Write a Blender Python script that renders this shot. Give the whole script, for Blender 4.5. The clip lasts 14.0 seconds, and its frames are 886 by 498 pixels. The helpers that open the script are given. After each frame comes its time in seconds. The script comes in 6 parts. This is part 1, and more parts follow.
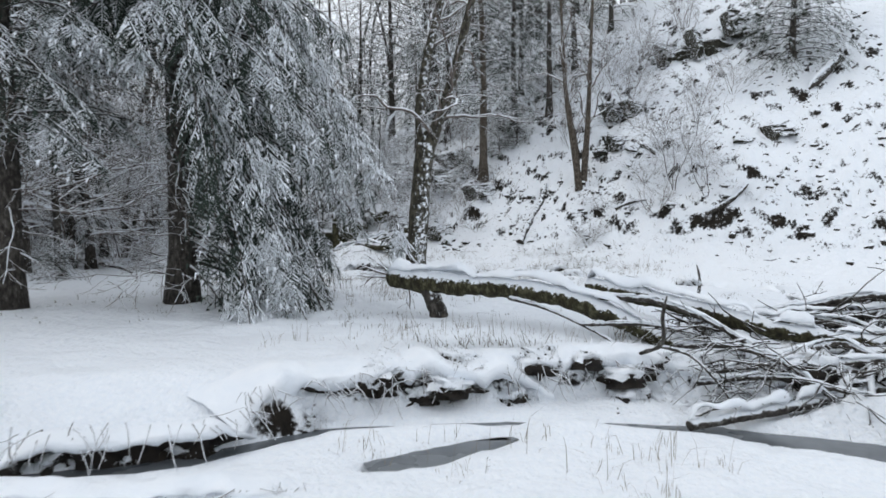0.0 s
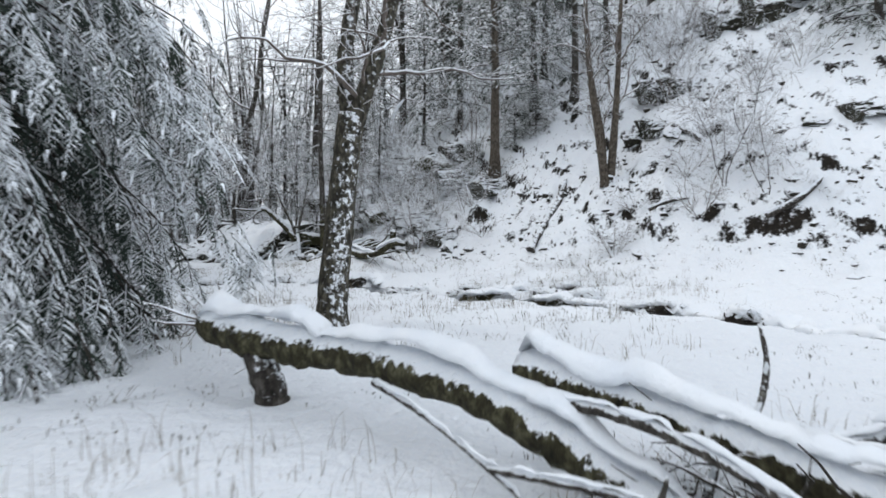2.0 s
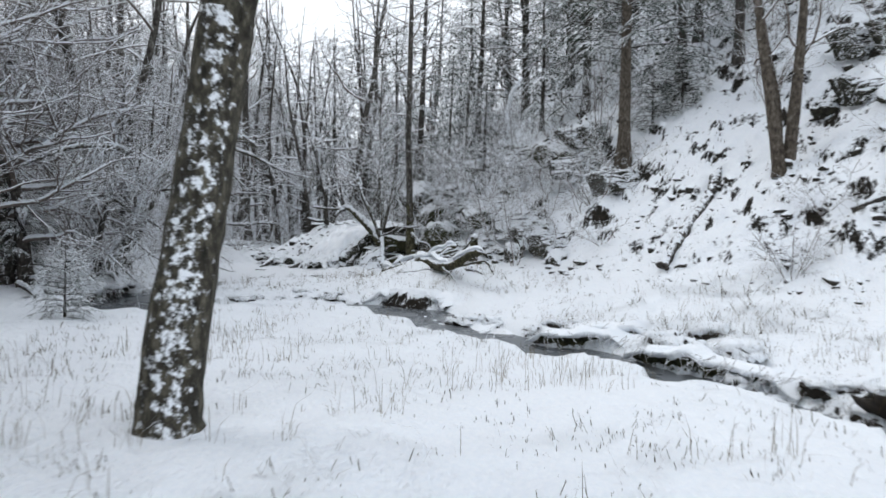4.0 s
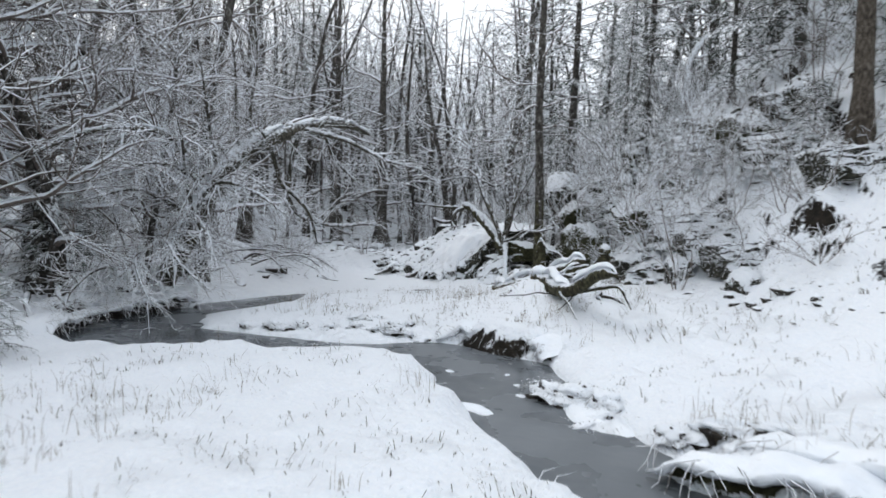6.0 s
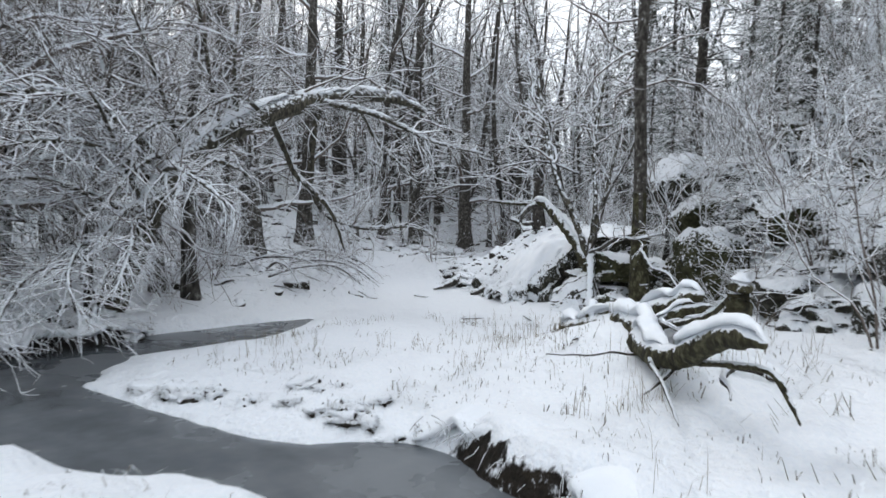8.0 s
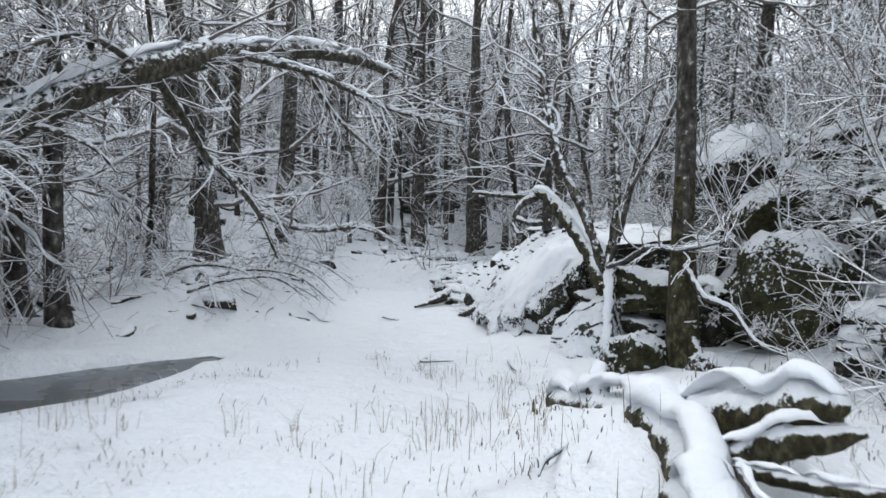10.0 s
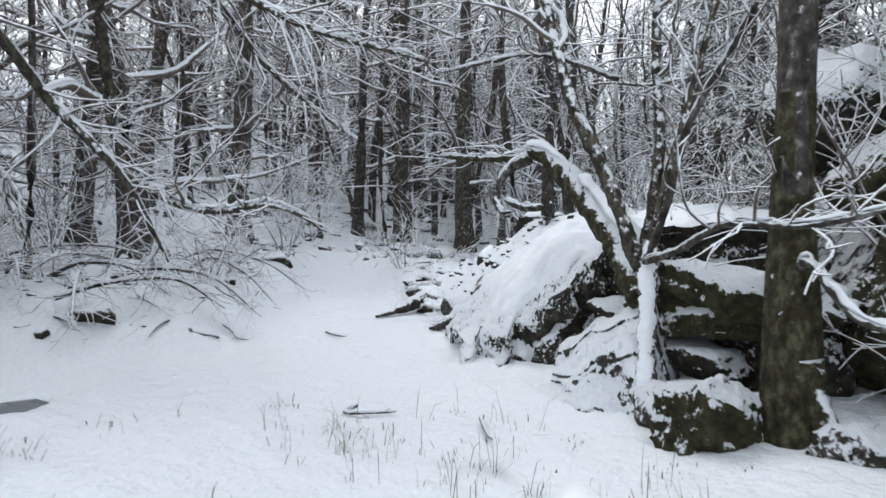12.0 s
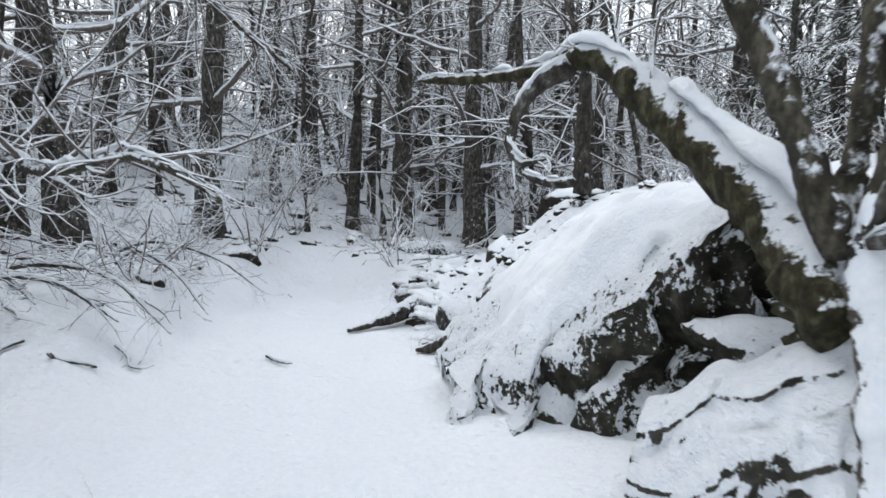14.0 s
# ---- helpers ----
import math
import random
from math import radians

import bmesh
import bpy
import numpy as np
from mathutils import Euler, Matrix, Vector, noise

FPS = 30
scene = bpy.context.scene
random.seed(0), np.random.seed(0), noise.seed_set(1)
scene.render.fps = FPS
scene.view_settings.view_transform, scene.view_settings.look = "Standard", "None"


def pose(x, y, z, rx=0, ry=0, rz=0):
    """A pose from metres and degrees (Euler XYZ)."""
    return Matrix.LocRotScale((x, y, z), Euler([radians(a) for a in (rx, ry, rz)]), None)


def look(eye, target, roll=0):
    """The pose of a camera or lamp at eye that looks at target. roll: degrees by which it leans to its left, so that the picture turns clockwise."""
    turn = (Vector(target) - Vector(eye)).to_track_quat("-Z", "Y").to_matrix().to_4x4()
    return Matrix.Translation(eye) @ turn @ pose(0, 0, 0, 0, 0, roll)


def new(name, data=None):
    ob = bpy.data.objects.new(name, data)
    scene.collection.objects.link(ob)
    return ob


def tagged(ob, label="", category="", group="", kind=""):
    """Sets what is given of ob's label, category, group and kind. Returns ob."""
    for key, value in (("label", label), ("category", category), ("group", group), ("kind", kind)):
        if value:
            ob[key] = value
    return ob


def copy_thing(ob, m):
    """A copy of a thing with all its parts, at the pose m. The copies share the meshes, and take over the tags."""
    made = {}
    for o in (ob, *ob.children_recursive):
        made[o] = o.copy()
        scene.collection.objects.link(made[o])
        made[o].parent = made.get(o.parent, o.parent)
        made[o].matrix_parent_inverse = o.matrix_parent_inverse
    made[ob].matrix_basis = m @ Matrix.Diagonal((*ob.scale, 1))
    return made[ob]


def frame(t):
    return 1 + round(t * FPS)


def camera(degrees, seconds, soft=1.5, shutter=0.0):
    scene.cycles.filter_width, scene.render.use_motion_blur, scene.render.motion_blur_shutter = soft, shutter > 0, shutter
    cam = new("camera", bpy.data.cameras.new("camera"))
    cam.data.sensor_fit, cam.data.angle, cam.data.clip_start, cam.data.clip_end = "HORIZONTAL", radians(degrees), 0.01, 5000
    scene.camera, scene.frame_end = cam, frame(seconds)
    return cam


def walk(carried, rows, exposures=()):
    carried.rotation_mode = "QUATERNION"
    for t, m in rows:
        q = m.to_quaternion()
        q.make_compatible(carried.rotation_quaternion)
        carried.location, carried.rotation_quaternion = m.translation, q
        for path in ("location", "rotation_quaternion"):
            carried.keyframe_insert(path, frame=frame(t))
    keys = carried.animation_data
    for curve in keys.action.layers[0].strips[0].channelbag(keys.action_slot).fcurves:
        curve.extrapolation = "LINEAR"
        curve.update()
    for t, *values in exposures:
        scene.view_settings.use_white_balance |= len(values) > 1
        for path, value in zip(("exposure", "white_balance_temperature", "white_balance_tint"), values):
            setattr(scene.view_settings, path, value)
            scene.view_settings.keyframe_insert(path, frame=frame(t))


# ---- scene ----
cam = camera(67.9, 14.0, 1.6, .4)
METRES, EYE, TILT, LEAN, TURN = 26.0, 1.6, -2.5, 0.0, 0.0
ROWS = [
    (0.0, 0.0, 0.0, 0.0, -0.0, 0.0, -0.0),
    (0.5, 0.005, 0.0304, 0.0014, 0.01, -0.0, -0.02),
    (1.0, 0.0196, 0.0651, 0.0033, 0.09, 0.02, -0.06),
    (1.5, 0.037, 0.1005, 0.0053, 1.06, 0.07, -0.11),
    (2.0, 0.0539, 0.1435, 0.0076, 4.08, 0.11, -0.36),
    (4.5, 0.0881, 0.3606, 0.0187, 21.54, -0.08, -1.8),
    (5.0, 0.0866, 0.4049, 0.0211, 25.74, -0.2, -2.05),
    (5.5, 0.0819, 0.4445, 0.0232, 29.58, -0.32, -2.29),
    (6.0, 0.0735, 0.4864, 0.0256, 33.76, -0.5, -2.54),
    (6.5, 0.0629, 0.525, 0.0278, 37.59, -0.66, -2.68),
    (7.0, 0.0488, 0.5664, 0.0302, 40.77, -0.85, -2.83),
    (7.5, 0.0347, 0.6042, 0.0325, 42.71, -0.99, -2.91),
    (8.0, 0.0173, 0.6437, 0.0343, 44.66, -1.08, -2.97),
    (10.5, -0.0616, 0.7824, 0.0403, 48.09, -1.4, -3.17),
    (11.0, -0.0781, 0.8038, 0.0385, 48.15, -1.41, -3.11),
    (11.5, -0.0934, 0.8227, 0.0349, 48.22, -1.39, -3.09),
    (12.0, -0.1107, 0.8432, 0.0337, 48.32, -1.38, -3.08),
    (12.5, -0.127, 0.8616, 0.0328, 48.39, -1.38, -3.09),
    (13.0, -0.1444, 0.8803, 0.031, 48.45, -1.38, -3.06),
    (13.5, -0.1591, 0.8954, 0.0298, 48.69, -1.44, -3.04),
    (14.0, -0.1739, 0.9102, 0.0282, 49.68, -1.46, -3.16),
]
walk(cam, [(t, pose(0, 0, EYE, TILT, LEAN, TURN) @ pose(METRES * x, METRES * y, METRES * z, 90 + pitch, roll, yaw)) for t, x, y, z, yaw, pitch, roll in ROWS],
     exposures=[(0, .27), (2, .36), (5, .53), (8, .68), (11, .80), (14, .92)])

# ---------------------------------------------------------------- world and light
world = bpy.data.worlds.new("overcast_sky")
scene.world = world
world.use_nodes = True
wt = world.node_tree
wt.nodes.clear()
sky = wt.nodes.new("ShaderNodeTexSky")
sky.sky_type, sky.sun_disc = "NISHITA", False
sky.sun_elevation, sky.sun_rotation = radians(24), radians(-62)
cloud = wt.nodes.new("ShaderNodeTexNoise")
cloud.inputs["Scale"].default_value = 1.6
cloud.inputs["Detail"].default_value = 4
ramp = wt.nodes.new("ShaderNodeValToRGB")
ramp.color_ramp.elements[0].color = (7.1, 7.7, 8.6, 1)
ramp.color_ramp.elements[1].color = (9.9, 10.2, 10.5, 1)
veil = wt.nodes.new("ShaderNodeMixRGB")
veil.inputs[0].default_value = .88
back = wt.nodes.new("ShaderNodeBackground")
back.inputs["Strength"].default_value = .105
wo = wt.nodes.new("ShaderNodeOutputWorld")
wt.links.new(cloud.outputs["Fac"], ramp.inputs[0])
wt.links.new(sky.outputs[0], veil.inputs[1])
wt.links.new(ramp.outputs[0], veil.inputs[2])
wt.links.new(veil.outputs[0], back.inputs["Color"])
wt.links.new(back.outputs[0], wo.inputs[0])
sun = new("sun", bpy.data.lights.new("sun", "SUN"))
sun.data.energy, sun.data.angle, sun.data.color = .6, radians(25), (1, .96, .9)
sun.matrix_world = look((-30, 18, 32), (0, 12, 0))

# ---------------------------------------------------------------- materials


def material(name):
    m = bpy.data.materials.new(name)
    m.use_nodes = True
    nt = m.node_tree
    return m, nt, nt.nodes["Principled BSDF"]


def noise_node(nt, scale, detail=4, rough=.6, stretch=(1, 1, 1), where="Object"):
    co = nt.nodes.new("ShaderNodeTexCoord")
    mp = nt.nodes.new("ShaderNodeMapping")
    mp.inputs["Scale"].default_value = stretch
    no = nt.nodes.new("ShaderNodeTexNoise")
    no.inputs["Scale"].default_value, no.inputs["Detail"].default_value, no.inputs["Roughness"].default_value = scale, detail, rough
    nt.links.new(co.outputs[where], mp.inputs[0])
    nt.links.new(mp.outputs[0], no.inputs["Vector"])
    return no.outputs["Fac"]


def ramp_node(nt, fac, stops):
    r = nt.nodes.new("ShaderNodeValToRGB")
    while len(r.color_ramp.elements) < len(stops):
        r.color_ramp.elements.new(.5)
    for e, (p, c) in zip(r.color_ramp.elements, stops):
        e.position, e.color = p, (*c, 1)
    nt.links.new(fac, r.inputs[0])
    return r.outputs[0]


def maths(nt, op, a, b):
    n = nt.nodes.new("ShaderNodeMath")
    n.operation = op
    for k, v in ((0, a), (1, b)):
        if isinstance(v, (int, float)):
            n.inputs[k].default_value = v
        else:
            nt.links.new(v, n.inputs[k])
    return n.outputs[0]


def mix(nt, fac, a, b):
    n = nt.nodes.new("ShaderNodeMixRGB")
    for k, v in ((0, fac), (1, a), (2, b)):
        if isinstance(v, (int, float)):
            n.inputs[k].default_value = v
        elif isinstance(v, tuple):
            n.inputs[k].default_value = (*v, 1)
        else:
            nt.links.new(v, n.inputs[k])
    return n.outputs[0]


def bump(nt, bsdf, height, strength, distance):
    b = nt.nodes.new("ShaderNodeBump")
    b.inputs["Strength"].default_value, b.inputs["Distance"].default_value = strength, distance
    nt.links.new(height, b.inputs["Height"])
    nt.links.new(b.outputs[0], bsdf.inputs["Normal"])


SNOW_LOW, SNOW_HIGH = (.80, .845, .90), (.875, .90, .93)


def snowy(name, stops, grain=18, stretch=(1, 1, .25), snow_from=.25, soft=.18, uneven=.9, patch=9, wind=None, rough=.85, relief=.5, depth=.01):
    """A surface with settled snow wherever it faces up (and, with wind, where snow was driven against it)."""
    m, nt, bsdf = material(name)
    body = ramp_node(nt, noise_node(nt, grain, 6, .65, stretch), stops)
    geo = nt.nodes.new("ShaderNodeNewGeometry")
    if wind is None:
        sep = nt.nodes.new("ShaderNodeSeparateXYZ")
        nt.links.new(geo.outputs["Normal"], sep.inputs[0])
        facing = sep.outputs["Z"]
    else:
        dot = nt.nodes.new("ShaderNodeVectorMath")
        dot.operation = "DOT_PRODUCT"
        dot.inputs[1].default_value = wind
        nt.links.new(geo.outputs["Normal"], dot.inputs[0])
        facing = dot.outputs["Value"]
    pt = noise_node(nt, patch, 5, .68, (1, 1, 1))
    lifted = maths(nt, "ADD", facing, maths(nt, "MULTIPLY", maths(nt, "SUBTRACT", pt, .5), uneven * 2))
    mr = nt.nodes.new("ShaderNodeMapRange")
    mr.interpolation_type = "SMOOTHSTEP"
    mr.inputs["From Min"].default_value, mr.inputs["From Max"].default_value = snow_from - soft, snow_from + soft
    nt.links.new(lifted, mr.inputs["Value"])
    snow = ramp_node(nt, noise_node(nt, 30, 3), [(.3, SNOW_LOW), (.7, SNOW_HIGH)])
    nt.links.new(mix(nt, mr.outputs[0], body, snow), bsdf.inputs["Base Color"])
    bsdf.inputs["Roughness"].default_value = rough
    bsdf.inputs["Specular IOR Level"].default_value = .25
    bump(nt, bsdf, noise_node(nt, grain * 1.6, 5, .7, stretch), relief, depth)
    return m


def snow_material():
    m, nt, bsdf = material("snow")
    fine = noise_node(nt, 55, 4, .7)
    nt.links.new(ramp_node(nt, noise_node(nt, 3.5, 4), [(.3, SNOW_LOW), (.7, SNOW_HIGH)]), bsdf.inputs["Base Color"])
    bsdf.inputs["Roughness"].default_value = .75
    bsdf.inputs["Specular IOR Level"].default_value = .2
    bump(nt, bsdf, maths(nt, "ADD", fine, maths(nt, "MULTIPLY", noise_node(nt, 11, 3), 2.0)), .45, .03)
    return m


def water_material():
    m, nt, bsdf = material("stream_water")
    tone = noise_node(nt, .9, 4, .6)
    nt.links.new(ramp_node(nt, tone, [(.35, (.085, .095, .105)), (.65, (.17, .185, .20))]), bsdf.inputs["Base Color"])
    nt.links.new(ramp_node(nt, tone, [(.35, (.10, .10, .10)), (.6, (.34, .34, .34))]), bsdf.inputs["Roughness"])
    bsdf.inputs["IOR"].default_value = 1.33
    bump(nt, bsdf, noise_node(nt, 7, 3, .5, (1, 1.6, 1)), .10, .02)
    return m


def plain(name, stops, scale, rough=.9):
    m, nt, bsdf = material(name)
    nt.links.new(ramp_node(nt, noise_node(nt, scale, 4), stops), bsdf.inputs["Base Color"])
    bsdf.inputs["Roughness"].default_value = rough
    return m


SNOW = snow_material()
WATER = water_material()
GROUND = snowy("snow_over_earth", [(.3, (.006, .005, .004)), (.6, (.022, .017, .012)), (.8, (.05, .042, .026))], 9, (1, 1, 1), .53, .05, .28, 9, None, .9, .55, .10)
gnt = GROUND.node_tree
gb_ = gnt.nodes["Principled BSDF"]
bump(gnt, gb_, maths(gnt, "ADD", maths(gnt, "MULTIPLY", noise_node(gnt, 4.5, 3, .5), 1.6), maths(gnt, "MULTIPLY", noise_node(gnt, 22, 4, .65), .5)), .75, .09)
BARK = snowy("grey_brown_bark", [(.34, (.016, .014, .012)), (.47, (.052, .046, .040)), (.58, (.095, .088, .078)), (.66, (.25, .25, .225))], 17, (1, 1, .6), .42, .10, 1.15, 13, None, .9, 1.0, .035)
BARK_DRIVEN = snowy("bark_with_driven_snow", [(.32, (.014, .013, .010)), (.5, (.05, .045, .034)), (.66, (.13, .12, .09))], 19, (1, 1, .5), .74, .17, 1.45, 15, (.35, -.45, .65), .9, .9, .025)
BARK_MOSS = snowy("mossy_bark", [(.34, (.012, .011, .007)), (.52, (.045, .041, .021)), (.66, (.12, .115, .07))], 19, (1, 1, .6), .42, .08, .9, 13, None, .9, 1.0, .03)
BARK_RED = snowy("reddish_pine_bark", [(.34, (.028, .022, .018)), (.5, (.085, .07, .055)), (.62, (.15, .13, .105)), (.72, (.24, .225, .2))], 20, (1, 1, .5), .72, .12, 1.15, 14, None, .9, 1.0, .03)
BARK_DARK = snowy("dark_spruce_bark", [(.34, (.016, .014, .012)), (.5, (.05, .044, .038)), (.62, (.10, .09, .08)), (.72, (.2, .195, .18))], 20, (1, 1, .5), .55, .12, 1.25, 15, None, .9, 1.0, .03)
TWIG_DARK = snowy("dark_wet_twigs", [(.3, (.014, .012, .010)), (.7, (.055, .046, .036))], 20, (1, 1, 1), .72, .18, .85, 9)
TWIG = snowy("snowy_twigs", [(.3, (.075, .060, .052)), (.7, (.19, .16, .14))], 20, (1, 1, 1), .09, .18, .85, 6)
TWIG_WHITE = snowy("thickly_rimed_twigs", [(.3, (.075, .060, .052)), (.7, (.19, .16, .14))], 20, (1, 1, 1), -.2, .2, .75, 6)
NEEDLES = snowy("spruce_needles", [(.25, (.020, .030, .022)), (.55, (.045, .062, .047)), (.8, (.08, .10, .078))], 30, (1, 1, 1), .56, .2, 1.8, 2.1)
NEEDLES_DARK = snowy("bare_green_needles", [(.25, (.016, .024, .019)), (.55, (.038, .052, .042)), (.8, (.075, .092, .075))], 30, (1, 1, 1), .92, .25, 1.1, 5)
NEEDLES_WHITE = snowy("snow_clad_needles", [(.25, (.020, .030, .022)), (.8, (.08, .10, .078))], 30, (1, 1, 1), .05, .2, .9, 9)
ROCK = snowy("dark_mossy_rock", [(.3, (.010, .010, .008)), (.5, (.032, .031, .022)), (.7, (.085, .08, .062))], 11, (1, 1, 1), .2, .08, 1.5, 26, None, .9, 1.0, .05)
MOSS_ROCK = snowy("green_mossy_rock", [(.3, (.010, .010, .006)), (.5, (.040, .040, .018)), (.7, (.085, .08, .045))], 12, (1, 1, 1), .40, .08, 1.3, 26, None, .9, 1.0, .06)
ROCK_SNOWY = snowy("rock_under_driven_snow", [(.3, (.014, .014, .011)), (.5, (.05, .048, .038)), (.7, (.11, .105, .085))], 9, (1, 1, 1), .02, .08, 1.1, 22, None, .9, 1.0, .05)
# wet earth, taken near black so the shade of hollows is in its colour
EARTH_SHADED = plain("shaded_wet_earth", [(.3, (.004, .003, .003)), (.7, (.022, .016, .011))], 12)
STRAW = plain("dead_grass", [(.3, (.06, .045, .025)), (.7, (.20, .16, .09))], 5)
SEDGE = snowy("dark_sedge_tussock", [(.3, (.012, .010, .007)), (.7, (.075, .06, .03))], 25, (1, 1, .3), .72, .12, .8, 7)
GRASS = snowy("snowy_dead_grass", [(.3, (.05, .042, .028)), (.7, (.17, .14, .09))], 25, (1, 1, .3), .12, .25, 1.0, 7)

# ---------------------------------------------------------------- terrain
_tab = np.random.RandomState(7).rand(4096)


def vnoise(x, y, seed=0):
    """Smooth value noise in 0..1."""
    x, y = np.asarray(x, float), np.asarray(y, float)
    xi, yi = np.floor(x).astype(np.int64), np.floor(y).astype(np.int64)
    fx, fy = x - xi, y - yi
    fx, fy = fx * fx * (3 - 2 * fx), fy * fy * (3 - 2 * fy)

    def cell(a, b):
        return _tab[((a * 374761 + b * 668265 + seed * 9176) ^ ((a * 31 + b * 17) >> 2)) & 4095]
    lo = cell(xi, yi) * (1 - fx) + cell(xi + 1, yi) * fx
    hi = cell(xi, yi + 1) * (1 - fx) + cell(xi + 1, yi + 1) * fx
    return lo * (1 - fy) + hi * fy


def fbm(x, y, seed=0, octaves=3):
    total, amp, norm = 0.0, 1.0, 0.0
    for k in range(octaves):
        total = total + amp * vnoise(x * 2 ** k, y * 2 ** k, seed + k)
        norm += amp
        amp *= 0.5
    return total / norm


def smooth(a, b, v):
    u = np.clip((v - a) / (b - a), 0, 1)
    return u * u * (3 - 2 * u)


def line_distance(x, y, line):
    """Distance to a polyline, the value carried by it there, and the signed side (left positive)."""
    best, val, side = np.full(np.shape(x), 1e9), np.zeros(np.shape(x)), np.zeros(np.shape(x))
    for (ax, ay, aw), (bx, by, bw) in zip(line[:-1], line[1:]):
        dx, dy = bx - ax, by - ay
        u = np.clip(((x - ax) * dx + (y - ay) * dy) / (dx * dx + dy * dy), 0, 1)
        px, py = x - ax - u * dx, y - ay - u * dy
        dist = np.hypot(px, py)
        near = dist < best
        best = np.where(near, dist, best)
        val = np.where(near, aw + u * (bw - aw), val)
        side = np.where(near, np.sign(dx * py - dy * px), side)
    return best, val, side


# stream: centre line and half width, from the first crossing round its bends to the frozen end
STREAM_A = [(-34, -3, .5), (-22, 2.5, .45), (-13, 1.2, .4), (-7, 2.6, .35), (-4.5, 3.5, .3), (-2.6, 3.95, .15), (-1.7, 4.3, .13), (-1.25, 4.64, .11), (-.87, 4.91, .10), (-.27, 5.0, .10), (.5, 5.06, .11), (1.3, 5.0, .12),
            (2.0, 4.92, .16), (2.7, 4.6, .2), (3.6, 4.05, .35), (5.2, 3.9, .45), (6.8, 4.9, .5), (7.3, 7.2, .5), (6.7, 9.6, .45),
            (5.7, 11.4, .42), (4.8, 12.8, .4), (4.1, 13.75, .38), (3.4, 14.6, .46), (2.62, 15.58, .5), (1.55, 16.35, .66), (.72, 16.8, .6),
            (0.0, 17.35, .6), (-.95, 18.25, .62), (-1.75, 19.2, .75), (-2.85, 19.5, .72), (-3.5, 19.12, .54), (-4.2, 18.74, .56), (-5.2, 18.32, .72),
            (-5.95, 18.05, .92), (-6.8, 17.75, 1.05), (-7.75, 18.5, 1.0), (-8.3, 19.4, .75), (-8.25, 20.4, .65), (-8.3, 21.3, .66),
            (-8.45, 22.2, .46), (-8.7, 23.0, .1)]
POOL = [(-.5, 4.2, .10), (-.15, 4.34, .17), (.22, 4.57, .12), (.5, 4.72, .06)]
FROZEN = [(-8.8, 22.9, .5), (-8.3, 24.2, 1.1), (-8.5, 25.4, 1.2), (-10.2, 26.8, 1.35), (-12.3, 27.9, 1.0), (-14.6, 29.4, .4)]
HILL_FOOT = [(-16, 260, 0), (-12, 70, 0), (-9.5, 42, 0), (-8.2, 34, 0), (-7.2, 29.8, 0), (-6.0, 27.8, 0), (-4.8, 26.7, 0), (-2.2, 24.6, 0), (.2, 22.6, 0), (2.2, 20.5, 0),
             (4.5, 18.5, 0), (7.5, 16.8, 0), (12, 14.6, 0), (20, 11.5, 0), (45, 4, 0), (120, -10, 0)]


